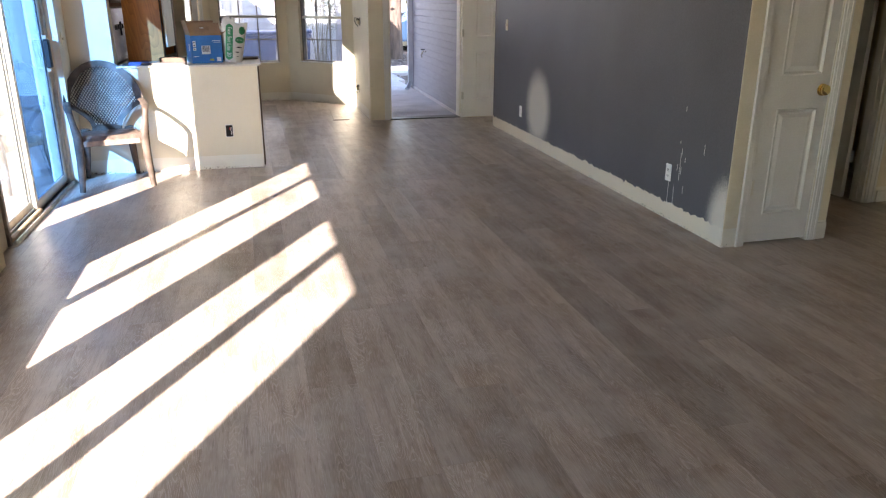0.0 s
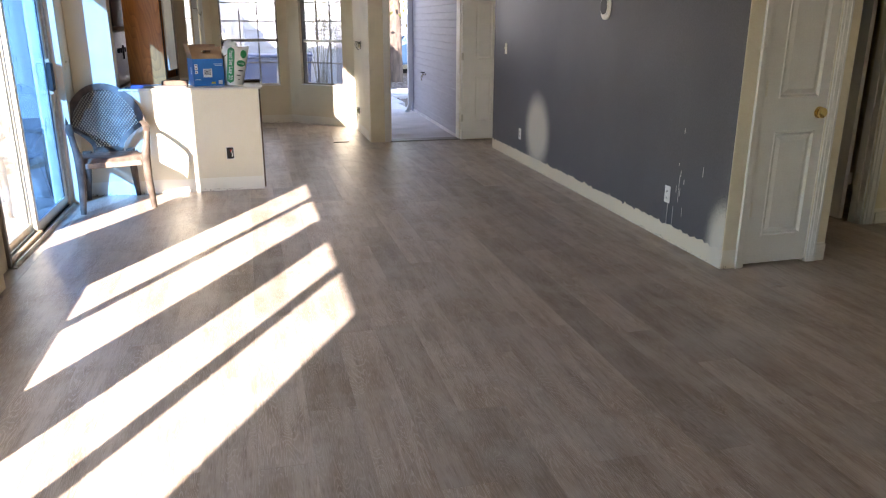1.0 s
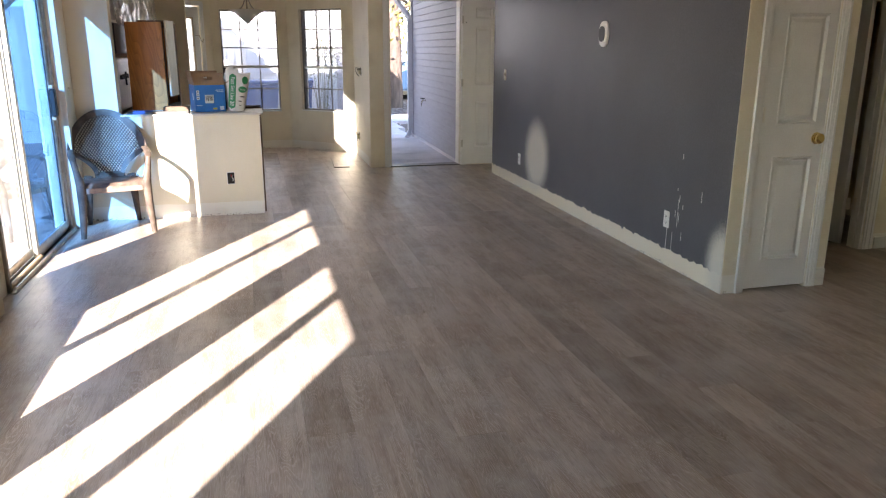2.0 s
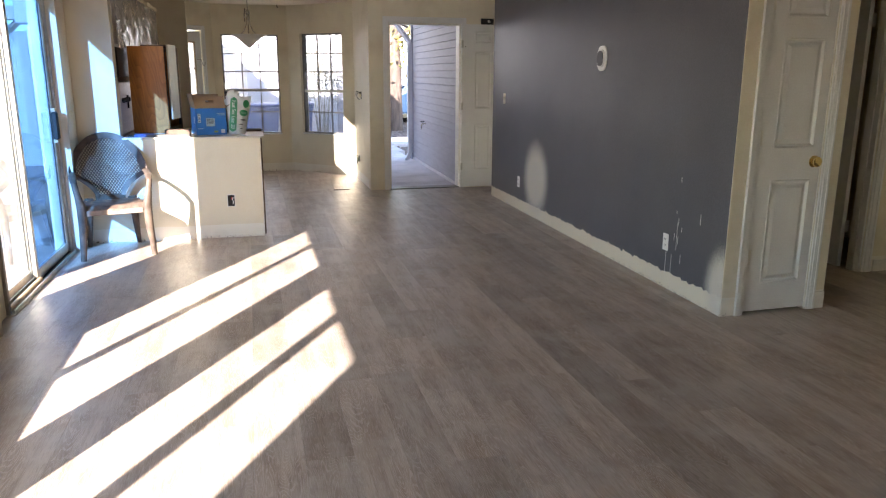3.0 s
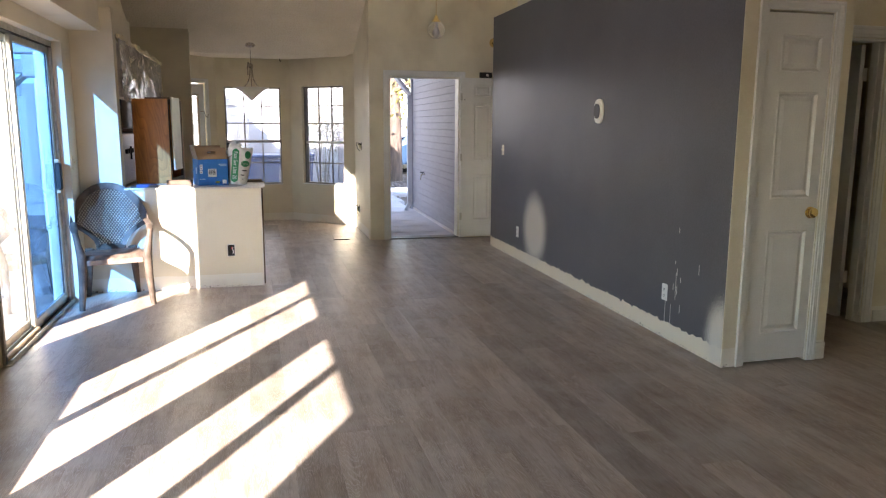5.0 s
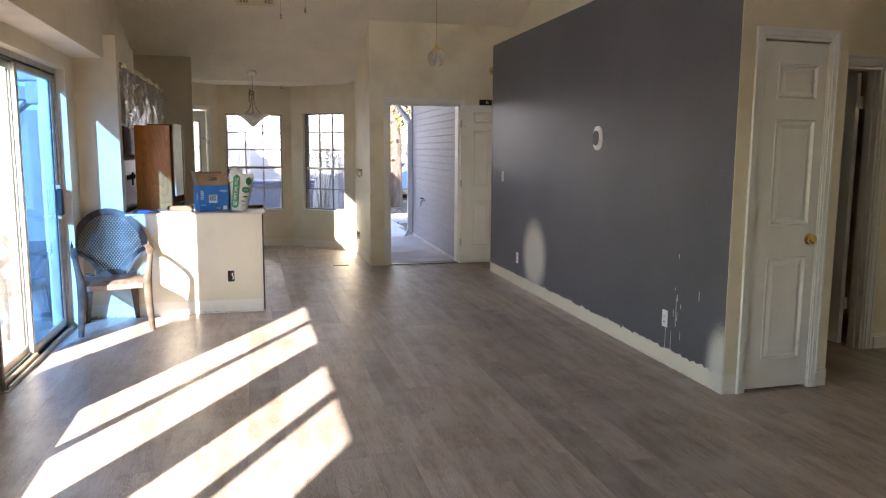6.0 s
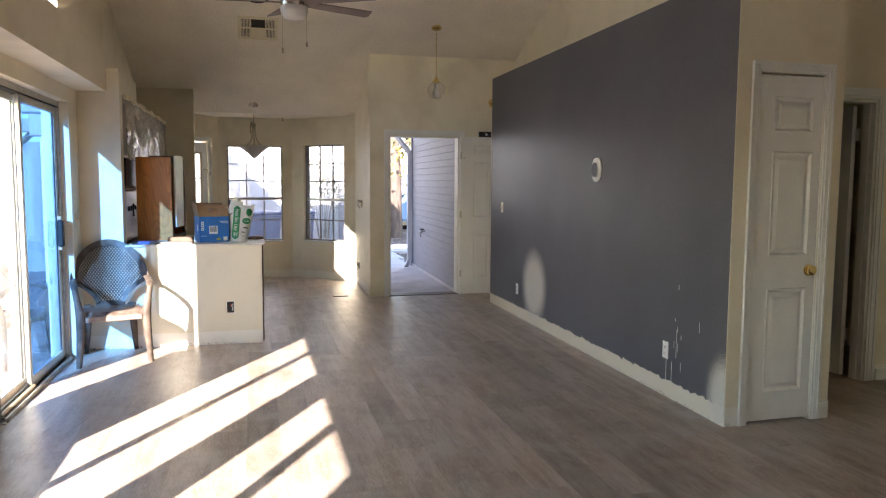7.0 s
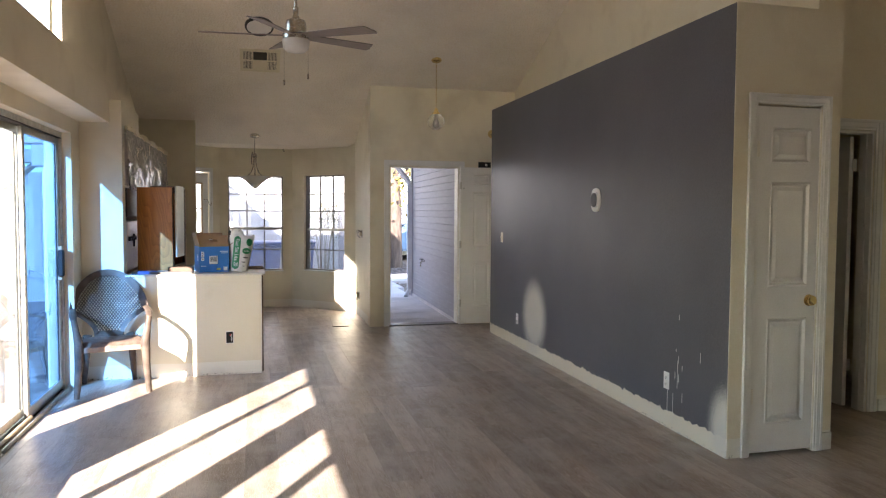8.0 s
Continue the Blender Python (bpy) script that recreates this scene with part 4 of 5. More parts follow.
part("plate", boxes((-0.070, 0.070, -0.165, -0.010, 0, 0.006)), ivory_plastic, vent)
for sx in (-1, 1):
    for sy in (-1, 1):
        for k in range(6):
            x = sx * (0.090 + k * 0.0145)
            part("slat", boxes((x - 0.004, x + 0.004, min(sy * 0.012, sy * 0.163), max(sy * 0.012, sy * 0.163), 0.001, 0.008)), ivory_plastic, vent)

nook = thing("bowl_pendant", pose(0.026, 10.432, 0), "pendant lamp with a frosted bowl and nickel arms", "pendant lamp")
zc = roof_z(10.432)
part("canopy", lathe(bmesh.new(), [(0, zc + 0.03), (0.065, zc + 0.03), (0.065, zc - 0.012), (0.05, zc - 0.028), (0.012, zc - 0.034), (0, zc - 0.036)], 24), nickel, nook, smooth=True)
part("rod", lathe(bmesh.new(), [(0.005, 2.16), (0.005, zc - 0.03)], 8), nickel, nook)
part("hub", lathe(bmesh.new(), [(0.0, 2.25), (0.018, 2.245), (0.034, 2.215), (0.030, 2.19), (0.016, 2.175), (0.014, 2.14), (0, 2.135)], 16), nickel, nook, smooth=True)
for k in range(3):
    an = radians(30 + 120 * k)
    pts = [(r * math.cos(an), r * math.sin(an), z) for r, z in ((0.018, 2.20), (0.020, 2.12), (0.030, 2.05), (0.060, 1.985), (0.11, 1.94), (0.145, 1.925))]
    part("arm", sweep(bmesh.new(), pts, 0.0075, 8), nickel, nook, smooth=True)
for dx in (-0.028, -0.036):
    part("loose_chain", sweep(bmesh.new(), [(dx, -0.01, 2.26), (dx - 0.012, -0.015, 2.18), (dx - 0.008, -0.015, 2.09)], 0.005, 5), nickel, nook)
part("bowl", lathe(bmesh.new(), [(0.0, 1.770), (0.022, 1.772), (0.055, 1.80), (0.10, 1.845), (0.155, 1.89), (0.225, 1.922), (0.235, 1.930), (0.228, 1.932), (0.15, 1.90), (0.05, 1.82), (0, 1.80)], 40), frost, nook, "frosted glass bowl", True)
part("finial", lathe(bmesh.new(), [(0, 1.745), (0.007, 1.752), (0.010, 1.764), (0.006, 1.772), (0, 1.773)], 12), nickel, nook, smooth=True)

globe = thing("globe_pendant", pose(2.132, 8.618, 0), "brass chain pendant with a clear ribbed globe", "pendant lamp")
zc = roof_z(8.618)
part("canopy", lathe(bmesh.new(), [(0, zc + 0.03), (0.062, zc + 0.03), (0.064, zc - 0.005), (0.045, zc - 0.025), (0.012, zc - 0.03), (0, zc - 0.035)], 24), brass, globe, smooth=True)
n = 20
for k in range(n):
    z = zc - 0.035 - (k + 0.5) * (zc - 0.035 - 2.70) / n
    bm = bmesh.new()
    lp = [(0.007 * math.cos(q * math.pi / 4), 0.0, z + 0.0165 * math.sin(q * math.pi / 4)) for q in range(9)]
    if k % 2:
        lp = [(0.0, p[0], p[2]) for p in lp]
    sweep(bm, lp, 0.0022, 5, up=(0.3, 0.7, 0.1))
    part("link", bm, brass, globe)
part("socket_cap", lathe(bmesh.new(), [(0, 2.705), (0.014, 2.70), (0.022, 2.685), (0.026, 2.66), (0.045, 2.645), (0.052, 2.63), (0.050, 2.618)], 24), brass, globe, smooth=True)
bm = bmesh.new()
nr = 48
prof = [(0.101 * math.sin(q), 2.54 - 0.101 * math.cos(q)) for q in [math.pi * j / 16 for j in range(15)]]
lathe(bm, prof, nr)
for v in bm.verts:
    an = math.atan2(v.co.y, v.co.x)
    s = 1 + 0.012 * math.cos(24 * an)
    v.co.x, v.co.y = v.co.x * s, v.co.y * s
ribbed = mat("clear_ribbed_glass", (0.93, 0.91, 0.87), 0.12, vary=0.02, bump=0, transmission=0.88)
part("globe", bm, ribbed, globe, "clear ribbed glass globe", True)
bulb = part("bulb", lathe(bmesh.new(), [(0, 2.47), (0.02, 2.475), (0.03, 2.50), (0.026, 2.53), (0.014, 2.56), (0.013, 2.62)], 16), frost, globe, "unlit frosted bulb", True)

sconce = thing("wall_sconce", pose(3.02, 9.168, 2.475), "small brass wall fixture above the front door", "wall lamp")
part("dome", lathe(bmesh.new(), [(0.0, 0.085), (0.03, 0.08), (0.05, 0.06), (0.058, 0.03), (0.058, 0.0), (0, 0)], 24, (0, 0, 0), pose(0, 0, 0, 90, 0, 0)), brass, sconce, smooth=True)
hook_ob = thing("ceiling_hook", pose(0.44, 11.30, 2.39, 180, 0, 0), "small dark hook in the nook ceiling", "hook")
part("hook", sweep(bmesh.new(), [(0, 0, 0), (0, 0, 0.03), (0.012, 0, 0.042), (0.014, 0, 0.028)], 0.006, 6), black_plastic, hook_ob)
plaque = thing("door_plaque", pose(2.83, 9.135, 2.036, 0, 0, 4), "small black plaque resting on top of the open door", "plaque")
part("board", boxes((0.0, 0.165, -0.012, 0.012, 0, 0.070), bevel=0.002), black_plastic, plaque)
part("mark", boxes((0.085, 0.105, -0.0135, -0.0118, 0.02, 0.05), (0.11, 0.118, -0.0135, -0.0118, 0.02, 0.045)), label_white, plaque)


# ---------------------------------------------------------------- resin chair
def back_point(a, z, off=0.0):
    """The curved shell of the chair's back: a across, z up; off: thickness towards the rear."""
    h = (z - 0.42)
    return Vector((a * (1 + 0.10 * h), 0.215 + 0.27 * h - 1.9 * a * a + off, z))


def strip(bm, pts2, half, thick):
    """A flat strip on the back shell through (a, z) points."""
    n = len(pts2)
    rows = []
    for i, (a, z) in enumerate(pts2):
        a0, z0 = pts2[max(i - 1, 0)]
        a1, z1 = pts2[min(i + 1, n - 1)]
        d = Vector((a1 - a0, z1 - z0)).normalized()
        p = Vector((-d.y, d.x)) * (half[i] if isinstance(half, list) else half)
        rows.append([bm.verts.new(back_point(a + p.x, z + p.y, o)) for o in (-thick / 2, thick / 2)] +
                    [bm.verts.new(back_point(a - p.x, z - p.y, o)) for o in (thick / 2, -thick / 2)])
    for r, s in zip(rows, rows[1:]):
        for k in range(4):
            bm.faces.new((r[k], r[(k + 1) % 4], s[(k + 1) % 4], s[k]))
    bm.faces.new(rows[0])
    bm.faces.new(rows[-1][::-1])


def rib_z(a):
    """The curved lower rib on either side, from the seat up to the arm."""
    t = max(0.0, min(1.0, (abs(a) - 0.095) / 0.155))
    return 0.435 + 0.185 * t ** 0.62


def resin_chair(m, label):
    ch = thing("resin_chair", m, label, "chair", "resin chairs")
    # seat: a dished sheet with a rolled front lip
    bm = bmesh.new()
    nx, ny = 14, 12
    grid = []
    for j in range(ny + 1):
        v = j / ny
        row = []
        for i in range(nx + 1):
            u = i / nx * 2 - 1
            w = 0.225 - 0.035 * v
            z = 0.432 - 0.020 * math.sin(math.pi * v) * (1 - u * u) - 0.028 * v
            if v < 0.12:
                z -= 0.05 * (1 - v / 0.12) ** 1.5
            row.append(bm.verts.new((u * w, -0.235 + 0.455 * v - 0.018 * (1 - u * u) * (1 - v), z)))
        grid.append(row)
    for j in range(ny):
        for i in range(nx):
            bm.faces.new((grid[j][i], grid[j][i + 1], grid[j + 1][i + 1], grid[j + 1][i]))
    bmesh.ops.solidify(bm, geom=bm.faces[:], thickness=0.006)
    part("seat", bm, dusty_resin, ch, "dusty worn seat", True)
    part("seat_apron", boxes((-0.205, 0.205, -0.250, -0.240, 0.350, 0.392), (-0.215, -0.207, -0.22, 0.17, 0.36, 0.415), (0.207, 0.215, -0.22, 0.17, 0.36, 0.415), bevel=0.003), dusty_resin, ch)
    # back: arched rim, two lower ribs, woven lattice
    bm = bmesh.new()
    arch = [(0.268 * math.cos(q), 0.610 + 0.318 * math.sin(q)) for q in [math.pi * k / 28 for k in range(29)]]
    strip(bm, arch, 0.026, 0.016)
    part("back_rim", bm, chair_mat, ch, smooth=True)
    for s in (-1, 1):
        bm = bmesh.new()
        strip(bm, [(s * (0.095 + 0.155 * k / 10), rib_z(0.095 + 0.155 * k / 10)) for k in range(11)], 0.017, 0.016)
        part("back_rib", bm, chair_mat, ch, smooth=True)
    bm = bmesh.new()
    box(bm, -0.115, 0.115, 0.205, 0.245, 0.395, 0.445, 0.008)
    part("back_foot", bm, chair_mat, ch)
    bm = bmesh.new()

    def inside(a, z):
        return (a / 0.262) ** 2 + (max(0.0, z - 0.61) / 0.312) ** 2 < 1 and abs(a) < 0.262 and z > rib_z(a) - 0.005
    step = 0.031
    for s in (-1, 1):
        for k in range(-26, 60):
            run = []
            for j in range(-34, 36):
                a = j * 0.008
                z = 0.30 + k * step + s * a * 1.35
                if inside(a, z):
                    run.append((a, z))
                elif len(run) > 1:
                    strip(bm, run, 0.0034, 0.004)
                    run = []
                else:
                    run = []
            if len(run) > 1:
                strip(bm, run, 0.0034, 0.004)
    part("back_lattice", bm, chair_mat, ch, "woven-look lattice back")
    # arms and legs
    for s in (-1, 1):
        e = back_point(0.262, 0.615)
        pts = [(s * e.x, e.y, 0.640), (s * 0.272, 0.06, 0.655), (s * 0.278, -0.06, 0.648), (s * 0.276, -0.17, 0.632), (s * 0.270, -0.225, 0.600)]
        part("armrest", sweep(bmesh.new(), pts, [0.020, 0.024, 0.027, 0.028, 0.022], 10, 0.40), chair_mat, ch, smooth=True)
        pts = [(s * 0.272, -0.222, 0.612), (s * 0.258, -0.236, 0.52), (s * 0.240, -0.240, 0.42), (s * 0.243, -0.250, 0.25), (s * 0.262, -0.268, 0.0)]
        part("leg", sweep(bmesh.new(), pts, [0.022, 0.024, 0.034, 0.030, 0.021], 10, 0.75, (0, 1, 0)), chair_mat, ch, smooth=True)
        pts = [(s * 0.165, 0.19, 0.42), (s * 0.178, 0.225, 0.25), (s * 0.195, 0.262, 0.0)]
        part("leg", sweep(bmesh.new(), pts, [0.036, 0.029, 0.018], 10, 0.6, (0, 1, 0)), chair_mat, ch, smooth=True)
    return ch


chair = resin_chair(pose(-1.135, 6.43, 0.0, 0, 0, 13), "dark gray-green resin armchair with a lattice back and dusty seat")
yard_chair = copy_thing(chair, pose(-2.12, 7.05, -0.13, 0, 0, 60))
tagged(yard_chair, "dark resin armchair standing outside on the gravel", "chair", "resin chairs")

# ---------------------------------------------------------------- kitchen counter and what stands on it
base = thing("kitchen_counter", pose(0, 0, 0), "unfinished kitchen counter with a thin worktop and raw brown end", "counter")
part("carcass", boxes((-1.05, 0.064, PW + 0.122, 7.34, 0.0, 0.884), (-1.05, -0.36, 7.34, 7.96, 0.0, 0.884)), mdf_edge, base, "raw brown cut panel")
part("end_panel", boxes((0.0645, 0.080, PW + 0.085, 7.36, 0.0, 0.884)), mdf_edge, base)
part("corner_bead", boxes((0.0605, 0.066, PW + 0.002, PW + 0.083, 0.0, 0.884)), worn_trim, base)
part("worktop", boxes((-1.07, 0.098, PW - 0.012, 7.40, 0.886, 0.902), (-1.07, -0.34, 7.40, 7.98, 0.886, 0.902), bevel=0.002), laminate, base, "thin pale worktop")
part("edge_strip", boxes((-0.12, 0.088, 7.28, 7.395, 0.9025, 0.922), bevel=0.003), mdf_edge, base)
TOP = 0.903

cab = thing("cabinet_box", pose(-0.728, 7.20, TOP, 0, 0, -7.8) @ Matrix.Diagonal((1.04, 1.0, 1.0, 1)), "oak wall cabinet taken down and stood on the counter", "cabinet")
part("side_panel", boxes((-0.30, 0.0, 0.0, 0.016, 0.0, 0.768), bevel=0.002), oak, cab, "oak veneer side")
part("side_panel", boxes((-0.30, 0.0, 0.53, 0.546, 0.0, 0.768), bevel=0.002), oak, cab)
part("back_panel", boxes((-0.30, -0.292, 0.0165, 0.5295, 0.004, 0.764)), panel_gray, cab)
part("top_panel", boxes((-0.291, -0.022, 0.0165, 0.5295, 0.752, 0.767)), mdf_edge, cab)
part("bottom_panel", boxes((-0.291, -0.022, 0.0165, 0.5295, 0.001, 0.016)), mdf_edge, cab)
part("face_frame", boxes((-0.0215, 0.0, 0.0165, 0.055, 0.0, 0.768), (-0.0215, 0.0, 0.49, 0.5295, 0.0, 0.768), (-0.0215, 0.0, 0.0555, 0.4895, 0.72, 0.768), (-0.0215, 0.0, 0.0555, 0.4895, 0.0, 0.045)), mdf_edge, cab)
part("door", boxes((0.012, 0.028, 0.05, 0.34, 0.12, 0.785), bevel=0.003), laminate, cab, "pale laminate door back")
part("door_edge", boxes((0.012, 0.0285, 0.3405, 0.365, 0.12, 0.785)), mdf_edge, cab)
part("top_strip", boxes((-0.20, 0.01, 0.05, 0.40, 0.769, 0.782)), mdf_edge, cab)

carton = thing("carton", pose(-0.472, 6.905, TOP, 0, 0, 14), "blue printed cardboard box with open brown flaps", "box")
W, D, Hh = 0.262, 0.245, 0.232
for q in ((0, W, 0, 0.004, 0, Hh), (0, W, D - 0.004, D, 0, Hh), (0, 0.004, 0.0045, D - 0.0045, 0, Hh), (W - 0.004, W, 0.0045, D - 0.0045, 0, Hh), (0.0045, W - 0.0045, 0.0045, D - 0.0045, 0, 0.004)):
    part("side", boxes(q), blue_card, carton)


def flap(w, l, m, hole=False):
    bm = bmesh.new()
    if hole:
        for q in ((0, w, 0, 0.004, 0, l * 0.42), (0, w, 0, 0.004, l * 0.68, l), (0, w * 0.36, 0, 0.004, l * 0.42, l * 0.68), (w * 0.64, w, 0, 0.004, l * 0.42, l * 0.68)):
            box(bm, *q)
    else:
        prism(bm, [(0, 0), (w, 0), (w * 0.94, l), (w * 0.06, l)], "y", 0, 0.004)
    f = part("flap", bm, cardboard, carton, "bare brown cardboard")
    f.matrix_local = m


flap(W, 0.125, pose(0, 0.0, Hh, 32 - 68, 0, 0), True)
flap(D, 0.125, pose(0.004, D, Hh, 14, 0, -90))
flap(W, 0.125, pose(0, D - 0.002, Hh, -22, 0, 0), True)
flap(D, 0.125, pose(W - 0.004, 0, Hh, 55, 0, 90))
part("label", boxes((0.085, 0.160, -0.0012, -0.0004, 0.075, 0.148)), label_white, carton)
bm = bmesh.new()
for k in range(13):
    x = 0.092 + k * 0.0047
    box(bm, x, x + (0.0028 if k % 3 else 0.0016), -0.0018, -0.0012, 0.096, 0.142)
part("barcode", bm, ink_black, carton)
for z in (0.150, 0.180, 0.205):
    part("picture", boxes((0.016, 0.040, -0.0012, -0.0004, z - 0.042, z - 0.018)), label_white, carton)
    part("picture_mark", boxes((0.020, 0.034, -0.0018, -0.0012, z - 0.034, z - 0.026)), ink_black, carton)
part("sticker", boxes((0.150, 0.185, -0.0012, -0.0004, 0.020, 0.036)), gold_label, carton)
part("sticker", boxes((0.210, 0.245, -0.0012, -0.0004, 0.014, 0.048)), label_white, carton)
for q in ((0.18, 0.25, -0.0012, -0.0004, 0.185, 0.190), (0.19, 0.25, -0.0012, -0.0004, 0.172, 0.176), (0.012, 0.06, -0.0012, -0.0004, 0.055, 0.059)):
    part("print_bar", boxes(q), label_white, carton)
part("label", boxes((-0.0012, -0.0004, 0.06, 0.10, 0.10, 0.16)), label_white, carton)

# paper sack, half empty, its neck folded over
sack = thing("compound_sack", pose(-0.135, 7.02, TOP, 0, 6, 6), "half-full white and green paper sack of setting compound", "sack")


def sack_half(z):
    return 0.076 + 0.110 * z


def sack_front(x, z):
    """Depth of the sack's front face."""
    w = sack_half(z) + 0.10 * max(0, z - 0.2) * 0.3
    e = max(0.0, 1 - (x / w) ** 2)
    bulge = 0.062 * (1 - (z / 0.36) ** 2) ** 0.5 if z < 0.355 else 0.006
    return -bulge * e ** 0.55 - 0.003 * math.sin(70 * x + 40 * z)


bm = bmesh.new()
NX, NZ = 22, 22
fr, bk = [], []
for j in range(NZ + 1):
    z = 0.345 * j / NZ
    w = sack_half(z)
    top_z = z
    rf, rb = [], []
    for i in range(NX + 1):
        x = (2 * i / NX - 1) * w
        zz = top_z - (0.008 * (1 + math.sin(30 * x)) * (j / NZ) ** 6) + 0.012 * (j / NZ) ** 4 * (x / w)
        y = sack_front(x, z)
        rf.append(bm.verts.new((x, y, zz)))
        rb.append(bm.verts.new((x, -y * 0.9 + 0.002, zz)))
    fr.append(rf)
    bk.append(rb)
for j in range(NZ):
    for i in range(NX):
        bm.faces.new((fr[j][i], fr[j][i + 1], fr[j + 1][i + 1], fr[j + 1][i]))
        bm.faces.new((bk[j][i + 1], bk[j][i], bk[j + 1][i], bk[j + 1][i + 1]))
    for i in (0, NX):
        bm.faces.new((fr[j][i], fr[j + 1][i], bk[j + 1][i], bk[j][i]))
for i in range(NX):
    bm.faces.new((fr[0][i], bk[0][i], bk[0][i + 1], fr[0][i + 1]))
part("sack_body", bm, bag_paper, sack, smooth=True)
bm = bmesh.new()
crng = random.Random(8)
rows = []
for j in range(11):
    t = j / 10
    row = []
    for i in range(16):
        an = 2 * math.pi * i / 16
        r = 0.060 * (1 - 0.25 * t) * (1 - max(0.0, t - 0.75) ** 2 * 12) * (1 + 0.16 * math.sin(3 * an + 4 * t) + crng.uniform(-0.10, 0.10))
        row.append(bm.verts.new((-0.060 - 0.010 * t + 0.035 * t * t + 1.05 * r * math.cos(an), 0.012 + 0.55 * r * math.sin(an), 0.255 + 0.125 * t + 0.014 * math.sin(2 * an + 1))))
    rows.append(row)
for a_, b_ in zip(rows, rows[1:]):
    for i in range(16):
        bm.faces.new((a_[i], a_[(i + 1) % 16], b_[(i + 1) % 16], b_[i]))
bm.faces.new(rows[-1])
part("twisted_neck", bm, bag_paper, sack, "crumpled open neck", True)


def on_sack(name, outline, material, off):
    """A printed patch that follows the sack's front face."""
    bm = bmesh.new()
    x0, x1 = min(p[0] for p in outline), max(p[0] for p in outline)
    z0, z1 = min(p[1] for p in outline), max(p[1] for p in outline)
    cx, cz, rx, rz = (x0 + x1) / 2, (z0 + z1) / 2, (x1 - x0) / 2, (z1 - z0) / 2
    nz = 18
    prev = None
    for j in range(nz + 1):
        v = 2 * j / nz - 1
        half = rx * max(0.0, 1 - max(0, (abs(v) - 0.82) / 0.18) ** 2) ** 0.5 if rz > rx * 2 else rx * max(0.0, 1 - v * v) ** 0.5
        half = max(half, 0.002)
        cur = [bm.verts.new((cx + half * s, sack_front(cx + half * s, cz + rz * v) - off, cz + rz * v)) for s in (-1, -0.33, 0.33, 1)]
        if prev:
            for i in range(3):
                bm.faces.new((prev[i], prev[i + 1], cur[i + 1], cur[i]))
        prev = cur
    return part(name, bm, material, sack)


on_sack("green_band", [(-0.072, 0.018), (-0.012, 0.325)], bag_green, 0.0025)
on_sack("green_badge", [(0.008, 0.165), (0.084, 0.222)], bag_green, 0.0025)
on_sack("green_badge", [(0.038, 0.240), (0.092, 0.310)], bag_green, 0.0025)


def lettering(parent, text, m, size, material):
    cu = bpy.data.curves.new("lettering", "FONT")
    cu.body, cu.size, cu.extrude, cu.align_x, cu.align_y = text, size, 0.0006, "CENTER", "CENTER"
    tmp = bpy.data.objects.new("lettering", cu)
    me = bpy.data.meshes.new_from_object(tmp)
    bpy.data.objects.remove(tmp)
    me.materials.append(material)
    ob = new("lettering", me)
    ob.parent = parent
    ob.matrix_local = m
    return ob


words = lettering(sack, "Fast Set Lite 20", pose(0, 0, 0), 0.047, label_white)
for v in words.data.vertices:                           # lay the words down the band, on the sack's curve
    x, y, z = v.co
    zz, xx = 0.172 - x * 0.86, -0.042 + y
    v.co = (xx, sack_front(xx, max(0.0, zz)) - 0.0045 - z, zz)
badge = lettering(sack, "Fast Set", pose(0, 0, 0), 0.019, label_white)
for v in badge.data.vertices:
    x, y, z = v.co
    v.co = (0.046 + x * 0.8, sack_front(0.046 + x * 0.8, 0.193 + y) - 0.0045 - z, 0.193 + y)
on_sack("print_bar", [(0.020, 0.125), (0.070, 0.137)], ink_black, 0.0025)
on_sack("print_bar", [(0.010, 0.085), (0.045, 0.095)], ink_black, 0.0025)
on_sack("print_bar", [(0.022, 0.050), (0.040, 0.056)], ink_black, 0.0025)

for nm, q, mt, lab in (("offcut", (-0.98, -0.82, 6.80, 6.88, 0, 0.026), bin_mat, "small dark blue box end lying on the counter"),
                       ("offcut", (-0.87, -0.52, 6.775, 6.85, 0, 0.020), dusty_gray, "gray board offcut lying on the counter"),
                       ("offcut", (-0.74, -0.53, 6.90, 7.00, 0, 0.050), scrap_wood, "brown wood offcut lying on the counter")):
    x0, x1, y0, y1, z0, z1 = q
    ob = thing(nm, pose((x0 + x1) / 2, (y0 + y1) / 2, TOP, 0, 0, crng.uniform(-7, 7)), lab, "offcut", "offcuts on the counter")
    w2_, d2_ = (x1 - x0) / 2, (y1 - y0) / 2
    part("board", boxes((-w2_, w2_, -d2_, d2_, 0, z1), bevel=0.002), mt, ob)
    part("cut_face", boxes((w2_ - 0.001, w2_ + 0.0006, -d2_ + 0.002, d2_ - 0.002, 0.002, z1 - 0.002)), mdf_edge, ob)
paper = thing("offcut", pose(-1.0, 6.84, TOP, 0, 0, 5), "dark flat trim piece lying on the counter", "offcut", "offcuts on the counter")
part("board", boxes((-0.03, 0.10, -0.04, 0.04, 0, 0.012), bevel=0.002), rubber, paper)
bottle = thing("bottle", pose(-0.215, 7.25, TOP), "dark slim bottle standing behind the box", "bottle")
part("body", lathe(bmesh.new(), [(0, 0), (0.022, 0), (0.024, 0.01), (0.024, 0.27), (0.012, 0.30), (0.012, 0.345), (0, 0.346)], 16), mdf_edge, bottle, smooth=True)
part("cap", lathe(bmesh.new(), [(0, 0.3465), (0.014, 0.3465), (0.014, 0.372), (0, 0.373)], 12), black_plastic, bottle)

